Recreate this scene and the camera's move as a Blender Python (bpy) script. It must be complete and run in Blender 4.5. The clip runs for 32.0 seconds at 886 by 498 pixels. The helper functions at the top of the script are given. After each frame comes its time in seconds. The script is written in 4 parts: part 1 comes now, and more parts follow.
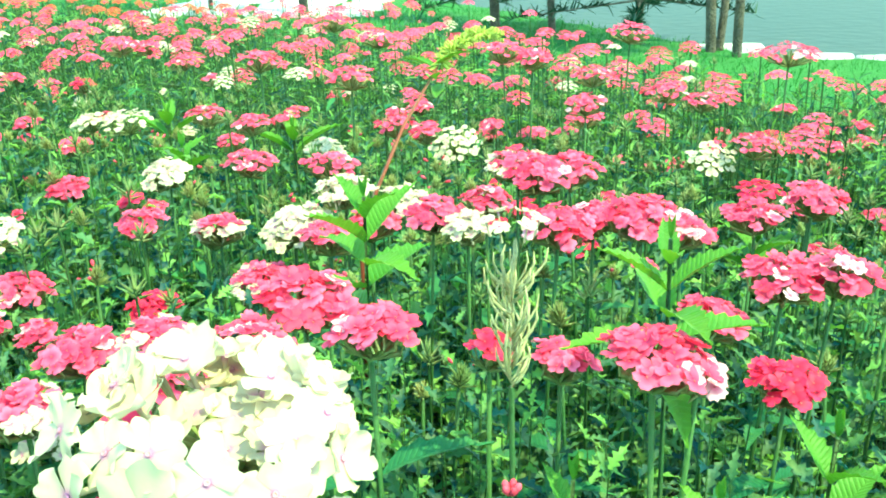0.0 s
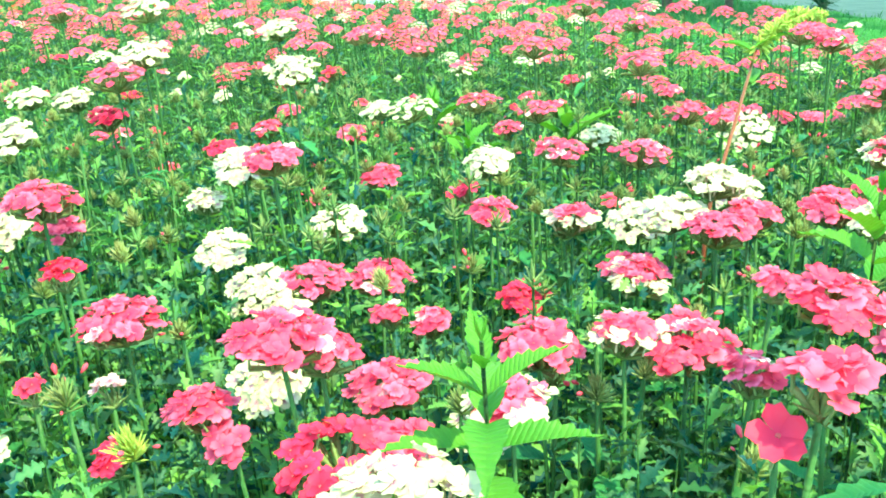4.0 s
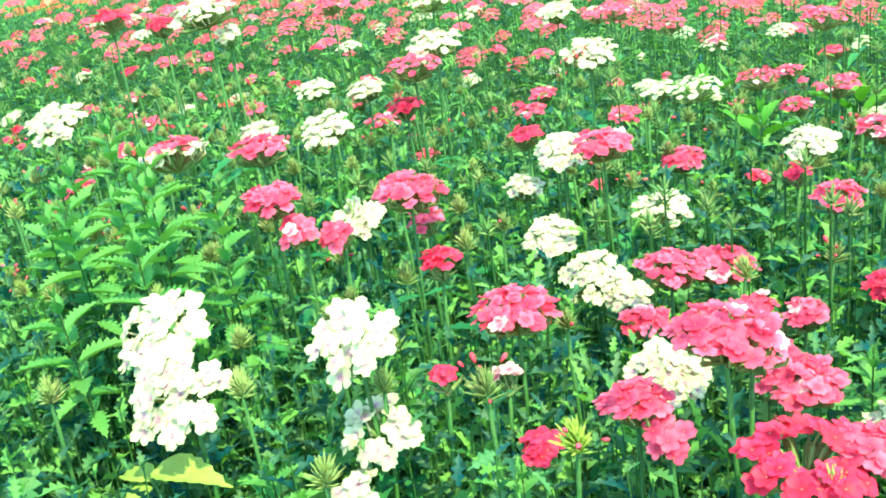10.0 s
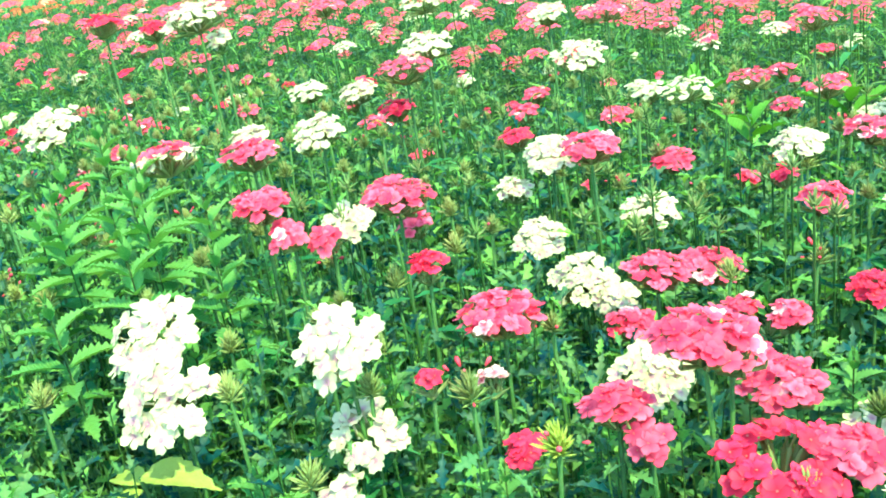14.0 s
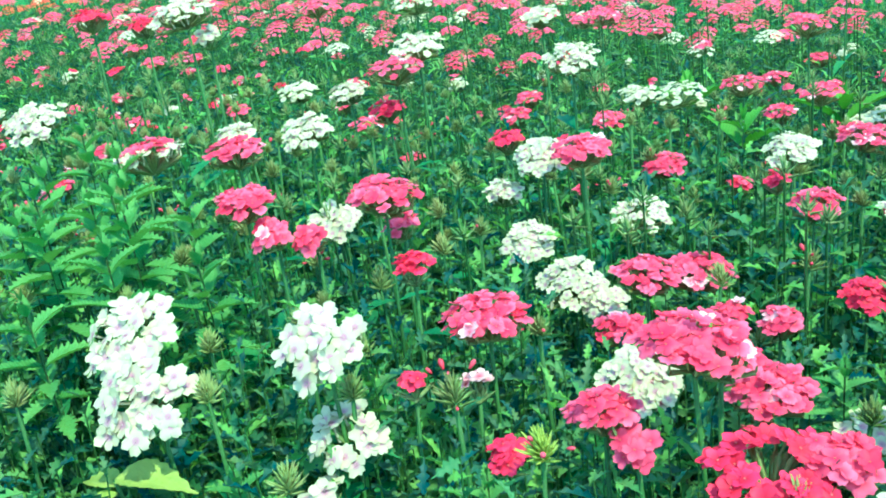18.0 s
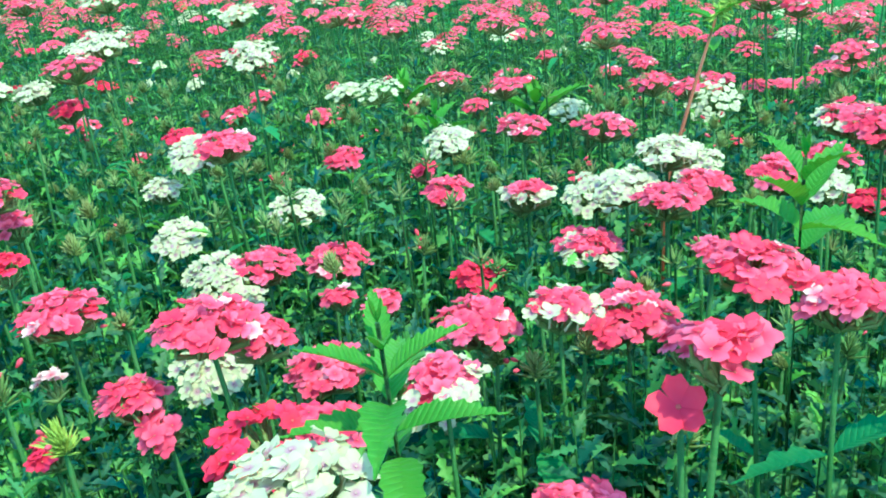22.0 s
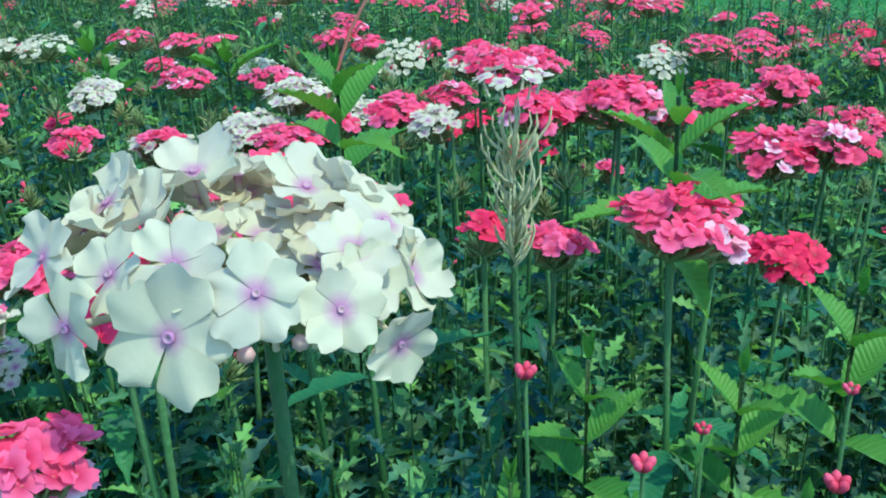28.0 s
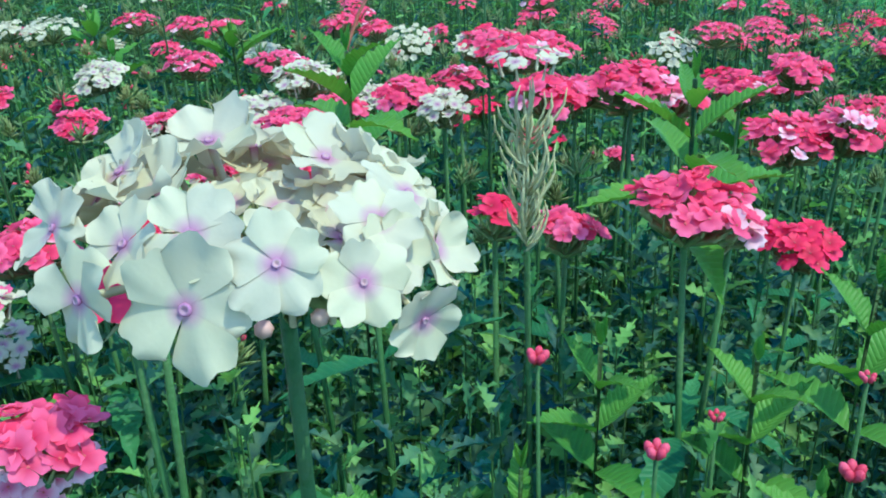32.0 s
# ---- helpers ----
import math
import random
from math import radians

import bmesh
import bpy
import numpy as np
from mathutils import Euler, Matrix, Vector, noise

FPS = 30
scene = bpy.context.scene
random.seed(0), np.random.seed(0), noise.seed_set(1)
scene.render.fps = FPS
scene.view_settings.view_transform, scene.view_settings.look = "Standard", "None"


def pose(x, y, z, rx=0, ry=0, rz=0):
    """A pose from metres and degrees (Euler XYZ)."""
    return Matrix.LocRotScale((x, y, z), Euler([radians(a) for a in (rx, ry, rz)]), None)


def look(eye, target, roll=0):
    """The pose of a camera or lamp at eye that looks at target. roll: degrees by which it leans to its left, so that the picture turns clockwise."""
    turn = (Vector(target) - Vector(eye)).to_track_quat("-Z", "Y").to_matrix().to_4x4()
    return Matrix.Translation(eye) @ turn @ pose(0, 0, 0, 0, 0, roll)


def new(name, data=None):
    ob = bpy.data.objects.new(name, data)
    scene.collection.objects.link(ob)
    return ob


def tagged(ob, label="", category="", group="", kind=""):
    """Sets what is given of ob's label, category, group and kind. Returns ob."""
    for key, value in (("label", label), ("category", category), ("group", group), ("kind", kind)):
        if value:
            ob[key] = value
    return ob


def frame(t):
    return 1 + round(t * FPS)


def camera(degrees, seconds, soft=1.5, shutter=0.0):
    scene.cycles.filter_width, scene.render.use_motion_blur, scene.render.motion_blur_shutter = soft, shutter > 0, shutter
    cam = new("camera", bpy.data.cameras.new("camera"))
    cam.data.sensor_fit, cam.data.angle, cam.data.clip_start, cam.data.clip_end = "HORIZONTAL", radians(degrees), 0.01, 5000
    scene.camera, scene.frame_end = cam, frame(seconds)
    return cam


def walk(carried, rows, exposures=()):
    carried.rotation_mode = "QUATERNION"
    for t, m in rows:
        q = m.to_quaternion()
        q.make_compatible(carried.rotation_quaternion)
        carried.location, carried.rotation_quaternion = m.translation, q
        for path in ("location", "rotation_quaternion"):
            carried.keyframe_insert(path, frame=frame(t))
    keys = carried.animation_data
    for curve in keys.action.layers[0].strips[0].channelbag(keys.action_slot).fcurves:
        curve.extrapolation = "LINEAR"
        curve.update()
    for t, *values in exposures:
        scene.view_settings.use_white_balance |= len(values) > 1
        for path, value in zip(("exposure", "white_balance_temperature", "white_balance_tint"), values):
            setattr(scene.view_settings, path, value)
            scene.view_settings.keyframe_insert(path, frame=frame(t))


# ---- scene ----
cam = camera(52.3, 32.0, soft=1.9)
PATH = [
    (0, (0.0371, 0.0216, 0.5994), (-0.0496, 1.9007, -0.0799), -1.26),
    (0.5, (0.0242, 0.0228, 0.5963), (-0.0859, 1.9001, -0.0846), -1.14),
    (1, (0.0067, 0.0201, 0.5996), (-0.1270, 1.8911, -0.0945), -1.12),
    (1.5, (-0.0093, 0.0208, 0.5976), (-0.1802, 1.8910, -0.0901), -1.05),
    (2, (-0.0312, 0.0227, 0.6004), (-0.2475, 1.8848, -0.0965), -1.41),
    (2.5, (-0.0548, 0.0229, 0.6005), (-0.3023, 1.8783, -0.0967), -1.99),
    (3, (-0.0766, 0.0213, 0.6037), (-0.3620, 1.8675, -0.0953), -2.58),
    (3.5, (-0.0905, 0.0191, 0.6040), (-0.4254, 1.8574, -0.0948), -3.12),
    (5.5, (-0.1326, 0.0087, 0.6133), (-0.6387, 1.8089, -0.0959), -4.43),
    (6, (-0.1510, 0.0057, 0.6127), (-0.6845, 1.7975, -0.0977), -4.52),
    (6.5, (-0.1676, 0.0019, 0.6152), (-0.7379, 1.7805, -0.0998), -4.86),
    (7, (-0.1890, -0.0007, 0.6155), (-0.8075, 1.7629, -0.0967), -5.32),
    (7.5, (-0.1973, -0.0026, 0.6168), (-0.8508, 1.7502, -0.0908), -5.74),
    (8, (-0.2026, -0.0047, 0.6190), (-0.8793, 1.7400, -0.0866), -6.12),
    (8.5, (-0.2045, -0.0039, 0.6159), (-0.9069, 1.7303, -0.0907), -6.61),
    (9, (-0.2044, -0.0030, 0.6148), (-0.9307, 1.7211, -0.0924), -6.99),
    (9.5, (-0.2033, -0.0021, 0.6147), (-0.9424, 1.7167, -0.0920), -7.44),
    (10, (-0.2004, -0.0031, 0.6178), (-0.9463, 1.7113, -0.0925), -7.77),
    (10.5, (-0.1995, -0.0039, 0.6209), (-0.9454, 1.7089, -0.0932), -7.87),
    (11, (-0.1963, -0.0023, 0.6207), (-0.9410, 1.7111, -0.0933), -7.87),
    (11.5, (-0.1985, -0.0039, 0.6219), (-0.9414, 1.7094, -0.0942), -7.96),
    (12, (-0.1965, -0.0039, 0.6239), (-0.9415, 1.7069, -0.0959), -7.97),
    (12.5, (-0.1954, -0.0031, 0.6229), (-0.9417, 1.7055, -0.1008), -8.18),
    (13, (-0.1944, -0.0033, 0.6229), (-0.9396, 1.7066, -0.0990), -8.17),
    (13.5, (-0.1915, -0.0035, 0.6239), (-0.9373, 1.7074, -0.0949), -8.07),
    (14, (-0.1925, -0.0036, 0.6219), (-0.9382, 1.7085, -0.0940), -8.07),
    (14.5, (-0.1916, -0.0049, 0.6200), (-0.9394, 1.7083, -0.0910), -7.97),
    (16.5, (-0.1929, 0.0011, 0.6183), (-0.9360, 1.7211, -0.0814), -7.15),
    (17, (-0.1919, 0.0009, 0.6174), (-0.9317, 1.7222, -0.0825), -7.14),
    (17.5, (-0.1947, 0.0022, 0.6172), (-0.9306, 1.7243, -0.0848), -7.12),
    (18, (-0.1925, 0.0039, 0.6160), (-0.9236, 1.7266, -0.0893), -7.11),
    (18.5, (-0.1935, 0.0041, 0.6170), (-0.9177, 1.7270, -0.0950), -7.19),
    (19, (-0.1894, 0.0046, 0.6169), (-0.9014, 1.7296, -0.1025), -7.46),
    (19.5, (-0.1773, 0.0055, 0.6198), (-0.8708, 1.7352, -0.1064), -7.70),
    (20, (-0.1609, 0.0076, 0.6195), (-0.8282, 1.7475, -0.1069), -7.60),
    (20.5, (-0.1393, 0.0119, 0.6170), (-0.7654, 1.7671, -0.1092), -7.36),
    (21, (-0.1197, 0.0154, 0.6146), (-0.6956, 1.7865, -0.1145), -7.18),
    (21.5, (-0.0948, 0.0219, 0.6087), (-0.5761, 1.8174, -0.1293), -6.36),
    (22, (-0.0723, 0.0246, 0.6023), (-0.4623, 1.8411, -0.1382), -5.74),
    (22.5, (-0.0559, 0.0267, 0.6000), (-0.3389, 1.8544, -0.1489), -5.17),
    (23, (-0.0301, 0.0315, 0.5904), (-0.2459, 1.8746, -0.1556), -4.32),
    (23.5, (-0.0170, 0.0309, 0.5804), (-0.1801, 1.8782, -0.1684), -4.14),
    (24, (-0.0019, 0.0308, 0.5773), (-0.1041, 1.8808, -0.1757), -3.62),
    (24.5, (0.0141, 0.0297, 0.5754), (-0.0438, 1.8791, -0.1838), -3.46),
    (25, (0.0211, 0.0288, 0.5745), (0.0020, 1.8745, -0.1955), -3.53),
    (25.5, (0.0209, 0.0277, 0.5736), (0.0297, 1.8694, -0.2062), -3.23),
    (27.5, (0.0156, 0.0421, 0.5700), (0.0817, 1.8727, -0.2329), -2.62),
    (28, (0.0155, 0.0409, 0.5681), (0.0777, 1.8733, -0.2309), -2.63),
    (28.5, (0.0146, 0.0419, 0.5670), (0.0718, 1.8737, -0.2337), -2.75),
    (29, (0.0137, 0.0430, 0.5669), (0.0757, 1.8732, -0.2371), -2.63),
    (29.5, (0.0136, 0.0419, 0.5660), (0.0717, 1.8728, -0.2367), -2.45),
    (30, (0.0167, 0.0426, 0.5669), (0.0648, 1.8734, -0.2367), -2.58),
    (30.5, (0.0146, 0.0419, 0.5670), (0.0715, 1.8711, -0.2397), -2.35),
    (31, (0.0146, 0.0419, 0.5670), (0.0705, 1.8715, -0.2388), -2.36),
    (31.5, (0.0148, 0.0436, 0.5648), (0.0636, 1.8717, -0.2449), -2.38),
    (32, (0.0129, 0.0439, 0.5648), (0.0672, 1.8671, -0.2555), -2.26),
]
EXPO = [(0.0, 2.48, 7800, -44), (6.0, 2.71, 7700, -46), (7.2, 2.56, 7650, -46), (14.5, 2.49, 7400, -43), (17.0, 2.01, 5650, -45), (19.0, 1.99, 5500, -46), (20.0, 2.19, 5850, -47), (21.0, 2.25, 6050, -48), (22.0, 1.86, 5550, -48), (23.0, 2.38, 6450, -47), (24.0, 2.04, 5700, -45), (25.5, 1.33, 4950, -34), (27.5, 1.23, 5200, -13), (32.0, 1.25, 5200, -13)]
walk(cam, [(t, look(eye, target, roll)) for t, eye, target, roll in PATH], EXPO)

# ---- light ----
SUN_EL, SUN_AZ = 62.0, 120.0          # degrees; azimuth from +y towards +x
world = bpy.data.worlds.new("sky")
scene.world = world
world.use_nodes = True
wn = world.node_tree
sky = wn.nodes.new("ShaderNodeTexSky")
sky.sky_type = "NISHITA"
sky.sun_disc = False
sky.sun_elevation, sky.sun_rotation = radians(SUN_EL), radians(SUN_AZ)
sky.air_density, sky.dust_density, sky.ozone_density = 1.2, 0.5, 4.0
wn.links.new(sky.outputs["Color"], wn.nodes["Background"].inputs["Color"])
wn.nodes["Background"].inputs["Strength"].default_value = 0.15
sun = new("sun", bpy.data.lights.new("sun", "SUN"))
sun.data.energy, sun.data.angle, sun.data.color = 1.7, radians(0.6), (1.0, 0.93, 0.68)
sdir = Vector((math.sin(radians(SUN_AZ)) * math.cos(radians(SUN_EL)), math.cos(radians(SUN_AZ)) * math.cos(radians(SUN_EL)), math.sin(radians(SUN_EL))))
sun.matrix_world = look(sdir * 20, (0, 0, 0))


# ---- materials ----
def ramp_mix(nt, fac, a, b):
    m = nt.nodes.new("ShaderNodeMix")
    m.data_type = "RGBA"
    nt.links.new(fac, m.inputs["Factor"])
    for key, v in ((6, a), (7, b)):
        if isinstance(v, tuple):
            m.inputs[key].default_value = (*v, 1)
        else:
            nt.links.new(v, m.inputs[key])
    return m.outputs[2]


def maths(nt, op, a, b=None, clamp=False):
    m = nt.nodes.new("ShaderNodeMath")
    m.operation, m.use_clamp = op, clamp
    for i, v in enumerate((a, b)):
        if v is None:
            continue
        if isinstance(v, (int, float)):
            m.inputs[i].default_value = v
        else:
            nt.links.new(v, m.inputs[i])
    return m.outputs[0]


def noise_fac(nt, scale, detail=3.0, space="Object", lo=0.3, hi=0.7):
    tc = nt.nodes.new("ShaderNodeTexCoord")
    n = nt.nodes.new("ShaderNodeTexNoise")
    n.inputs["Scale"].default_value, n.inputs["Detail"].default_value = scale, detail
    nt.links.new(tc.outputs[space], n.inputs["Vector"])
    r = nt.nodes.new("ShaderNodeMapRange")
    r.inputs[1].default_value, r.inputs[2].default_value = lo, hi
    nt.links.new(n.outputs["Fac"], r.inputs[0])
    return r.outputs[0]


def finish(mat, nt, col, rough, through_light=0.0, bump=None, bump_d=0.0005, spec=0.4, tint=(1, 1, 1)):
    """Principled surface, with some light passing through thin petals and leaves."""
    bs = nt.nodes["Principled BSDF"]
    nt.links.new(col, bs.inputs["Base Color"])
    bs.inputs["Roughness"].default_value = rough
    bs.inputs["Specular IOR Level"].default_value = spec
    nrm = None
    if bump is not None:
        b = nt.nodes.new("ShaderNodeBump")
        b.inputs["Distance"].default_value, b.inputs["Strength"].default_value = bump_d, 0.8
        nt.links.new(bump, b.inputs["Height"])
        nrm = b.outputs[0]
        nt.links.new(nrm, bs.inputs["Normal"])
    if through_light:
        tr = nt.nodes.new("ShaderNodeBsdfTranslucent")
        tm = nt.nodes.new("ShaderNodeMix")
        tm.data_type, tm.blend_type = "RGBA", "MULTIPLY"
        tm.inputs["Factor"].default_value = 1.0
        tm.inputs[7].default_value = (*tint, 1)
        nt.links.new(col, tm.inputs[6])
        nt.links.new(tm.outputs[2], tr.inputs["Color"])
        mx = nt.nodes.new("ShaderNodeMixShader")
        mx.inputs[0].default_value = through_light
        nt.links.new(bs.outputs[0], mx.inputs[1])
        nt.links.new(tr.outputs[0], mx.inputs[2])
        nt.links.new(mx.outputs[0], nt.nodes["Material Output"].inputs["Surface"])
    return mat


def fresh(name):
    mat = bpy.data.materials.new(name)
    mat.use_nodes = True
    return mat, mat.node_tree


def petal_material(name, c_tip, c_var, c_eye, eye_r=0.0035, through_light=0.3, joined=False):
    """Petals: colour differs floret by floret, and deepens round the eye."""
    mat, nt = fresh(name)
    if joined:
        rnd = nt.nodes.new("ShaderNodeNewGeometry").outputs["Random Per Island"]
    else:
        rnd = nt.nodes.new("ShaderNodeObjectInfo").outputs["Random"]
    col = ramp_mix(nt, rnd, c_tip, c_var)
    veins = noise_fac(nt, 700, 2.0)
    col = ramp_mix(nt, maths(nt, "MULTIPLY", veins, 0.12), col, tuple(min(1, c * 0.72 + 0.02) for c in c_tip))
    if not joined:
        tc = nt.nodes.new("ShaderNodeTexCoord")
        ln = nt.nodes.new("ShaderNodeVectorMath")
        ln.operation = "LENGTH"
        nt.links.new(tc.outputs["Object"], ln.inputs[0])
        mr = nt.nodes.new("ShaderNodeMapRange")
        mr.inputs[1].default_value, mr.inputs[2].default_value = 0.25 * eye_r, eye_r
        mr.inputs[3].default_value, mr.inputs[4].default_value = 0.85, 0.0
        nt.links.new(ln.outputs["Value"], mr.inputs[0])
        col = ramp_mix(nt, mr.outputs[0], col, c_eye)
    return finish(mat, nt, col, 0.55, through_light, veins, 0.00004, spec=0.25)


WHITE = petal_material("white_petal", (0.69, 0.61, 0.42), (0.63, 0.545, 0.42), (0.50, 0.16, 0.38), 0.0024)
PINK = petal_material("pink_petal", (0.93, 0.165, 0.35), (0.87, 0.032, 0.12), (0.62, 0.02, 0.11), through_light=0.38)
RED = petal_material("red_petal", (0.88, 0.03, 0.15), (0.82, 0.022, 0.09), (0.5, 0.01, 0.05))
BLUSH = petal_material("blush_petal", (0.88, 0.42, 0.52), (0.86, 0.62, 0.68), (0.7, 0.10, 0.25))
PINK_FAR = petal_material("far_pink_petal", (0.90, 0.13, 0.30), (0.80, 0.03, 0.10), (0, 0, 0), joined=True)
RED_FAR = petal_material("far_red_petal", (0.84, 0.07, 0.06), (0.86, 0.17, 0.09), (0, 0, 0), joined=True)
RED_SIDE = petal_material("far_scarlet_petal", (0.88, 0.03, 0.15), (0.82, 0.022, 0.09), (0, 0, 0), joined=True)
BLUSH_FAR = petal_material("far_blush_petal", (0.88, 0.42, 0.52), (0.86, 0.62, 0.68), (0, 0, 0), joined=True)
WHITE_FAR = petal_material("far_white_petal", (0.68, 0.60, 0.42), (0.63, 0.55, 0.42), (0, 0, 0), joined=True)


def leaf_material(name, a, b, c, through_light=0.35, joined=False, rough=0.42, veined=0.0, vein=0.10):
    """Leaf tissue; veined: spacing of the side veins along the midrib."""
    mat, nt = fresh(name)
    if joined:
        # Skewed to the dark end, so bed foliage carries shaded gaps in its colour.
        rnd = maths(nt, "POWER", nt.nodes.new("ShaderNodeNewGeometry").outputs["Random Per Island"], 2.1)
    else:
        rnd = nt.nodes.new("ShaderNodeObjectInfo").outputs["Random"]
    col = ramp_mix(nt, rnd, a, b)
    blot = noise_fac(nt, 60, 4.0, lo=0.45, hi=0.75)
    col = ramp_mix(nt, maths(nt, "MULTIPLY", blot, 0.45), col, c)
    fine = noise_fac(nt, 420, 3.0)
    if veined:
        sep = nt.nodes.new("ShaderNodeSeparateXYZ")
        tc = nt.nodes.new("ShaderNodeTexCoord")
        nt.links.new(tc.outputs["Object"], sep.inputs[0])
        side = maths(nt, "MULTIPLY", maths(nt, "ABSOLUTE", sep.outputs["Y"]), 0.9)
        wave = maths(nt, "SINE", maths(nt, "MULTIPLY", maths(nt, "SUBTRACT", sep.outputs["X"], side), 6.283 / veined))
        ridge = maths(nt, "POWER", maths(nt, "ABSOLUTE", wave), 0.5)
        col = ramp_mix(nt, maths(nt, "MULTIPLY", maths(nt, "SUBTRACT", 1.0, ridge), vein), col, tuple(min(1, k * 1.7) for k in b))
        fine = maths(nt, "ADD", maths(nt, "MULTIPLY", ridge, 0.8), maths(nt, "MULTIPLY", fine, 0.5))
    return finish(mat, nt, col, rough, through_light, fine, 0.0004, spec=0.22, tint=(1.0, 1.0, 0.55))


LEAF = leaf_material("verbena_leaf", (0.040, 0.160, 0.080), (0.105, 0.30, 0.110), (0.16, 0.32, 0.09), through_light=0.45, veined=0.0045, vein=0.2)
# Dark end takes the navy of shade between leaves, light end the sunlit yellow-green.
LEAF_BED = leaf_material("bed_leaf", (0.016, 0.080, 0.095), (0.275, 0.515, 0.125), (0.39, 0.49, 0.14), through_light=0.42, joined=True)
LEAF_FRESH = leaf_material("fresh_leaf", (0.085, 0.225, 0.035), (0.155, 0.32, 0.050), (0.21, 0.35, 0.06), veined=0.0045, vein=0.22)
LEAF_FERN = leaf_material("feathery_leaf", (0.075, 0.21, 0.060), (0.19, 0.36, 0.11), (0.28, 0.40, 0.12), veined=0.0042, vein=0.40)
LEAF_OLD = leaf_material("yellowing_leaf", (0.40, 0.46, 0.11), (0.46, 0.48, 0.13), (0.12, 0.30, 0.05), through_light=0.3)
STEM = leaf_material("green_stem", (0.042, 0.105, 0.032), (0.065, 0.140, 0.038), (0.10, 0.11, 0.05), through_light=0.0, rough=0.5)
STEM_RED = leaf_material("red_stem", (0.20, 0.05, 0.03), (0.22, 0.055, 0.03), (0.16, 0.10, 0.04), through_light=0.0)
CALYX = leaf_material("calyx", (0.20, 0.29, 0.11), (0.28, 0.33, 0.14), (0.30, 0.17, 0.12), through_light=0.15)
SPENT = leaf_material("spent_calyx", (0.20, 0.29, 0.10), (0.38, 0.42, 0.16), (0.40, 0.17, 0.14), through_light=0.2)
STRAW = leaf_material("dry_straw", (0.60, 0.56, 0.32), (0.52, 0.48, 0.27), (0.42, 0.36, 0.20), through_light=0.2)
EYE_MAT = petal_material("floret_eye", (0.36, 0.12, 0.32), (0.42, 0.18, 0.34), (0.5, 0.35, 0.3), 0.0006, 0.0)
BUD = petal_material("bud", (0.62, 0.04, 0.09), (0.72, 0.10, 0.18), (0.5, 0.02, 0.05), 0.002, 0.1)
BUD_PALE = petal_material("pale_bud", (0.72, 0.42, 0.42), (0.7, 0.5, 0.45), (0.5, 0.2, 0.2), 0.002, 0.1)
SPENT_FAR = leaf_material("far_spent_calyx", (0.15, 0.26, 0.09), (0.36, 0.42, 0.17), (0.38, 0.20, 0.15), through_light=0.2, joined=True)
SPIKE = leaf_material("weed_flower_spike", (0.50, 0.56, 0.13), (0.58, 0.60, 0.20), (0.36, 0.46, 0.10), through_light=0.2)


def ground_material(name, a, b, c, s1, s2, rough=0.9, bump_d=0.01, spec=0.2):
    mat, nt = fresh(name)
    col = ramp_mix(nt, noise_fac(nt, s1, 5.0, lo=0.35, hi=0.65), a, b)
    fine = noise_fac(nt, s2, 5.0, lo=0.4, hi=0.7)
    col = ramp_mix(nt, maths(nt, "MULTIPLY", fine, 0.6), col, c)
    return finish(mat, nt, col, rough, 0.0, fine, bump_d, spec)


# Bluish tint puts the navy shade of the leaf gaps into the soil colour.
SOIL = ground_material("dark_soil", (0.024, 0.030, 0.038), (0.038, 0.042, 0.048), (0.018, 0.022, 0.028), 9, 120)
LAWN = ground_material("mown_lawn", (0.045, 0.16, 0.035), (0.070, 0.20, 0.045), (0.035, 0.12, 0.025), 3, 60)
GRASS = leaf_material("grass_blade", (0.04, 0.17, 0.035), (0.08, 0.24, 0.05), (0.11, 0.23, 0.06), joined=True)
STONE = ground_material("pale_stone", (0.62, 0.60, 0.55), (0.72, 0.70, 0.66), (0.50, 0.48, 0.43), 4, 40, bump_d=0.004)
BARK = ground_material("bark", (0.10, 0.085, 0.07), (0.17, 0.14, 0.11), (0.05, 0.04, 0.03), 14, 90, bump_d=0.006)
NEEDLE = leaf_material("conifer_needles", (0.018, 0.055, 0.035), (0.03, 0.085, 0.045), (0.05, 0.09, 0.04), joined=True, through_light=0.1)
water_mat, nt = fresh("pond_water")
wcol = ramp_mix(nt, noise_fac(nt, 0.5, 3.0), (0.040, 0.062, 0.064), (0.050, 0.072, 0.072))
finish(water_mat, nt, wcol, 0.5, 0.0, noise_fac(nt, 9, 3.0), 0.004, 0.08)


# ---- building helpers ----
def mesh_from(name, verts, faces, mats, idx=None, smooth=True):
    me = bpy.data.meshes.new(name)
    me.from_pydata(verts, [], faces)
    for m in mats:
        me.materials.append(m)
    if idx is not None:
        me.polygons.foreach_set("material_index", idx)
    if smooth:
        me.polygons.foreach_set("use_smooth", [True] * len(me.polygons))
    me.update()
    return me


def part(name, me, parent, m=None, label=""):
    ob = new(name, me)
    ob.parent = parent
    if m is not None:
        ob.matrix_basis = m
    if label:
        ob["label"] = label
    return ob


def thing(name, loc, label, category, group="", kind=""):
    ob = new(name)
    ob.empty_display_size = 0.01
    ob.location = loc
    return tagged(ob, label, category, group, kind)


def align(n, spin=0.0):
    """Rotation that takes +z to n."""
    return Vector(n).to_track_quat("Z", "Y").to_matrix().to_4x4() @ Matrix.Rotation(spin, 4, "Z")


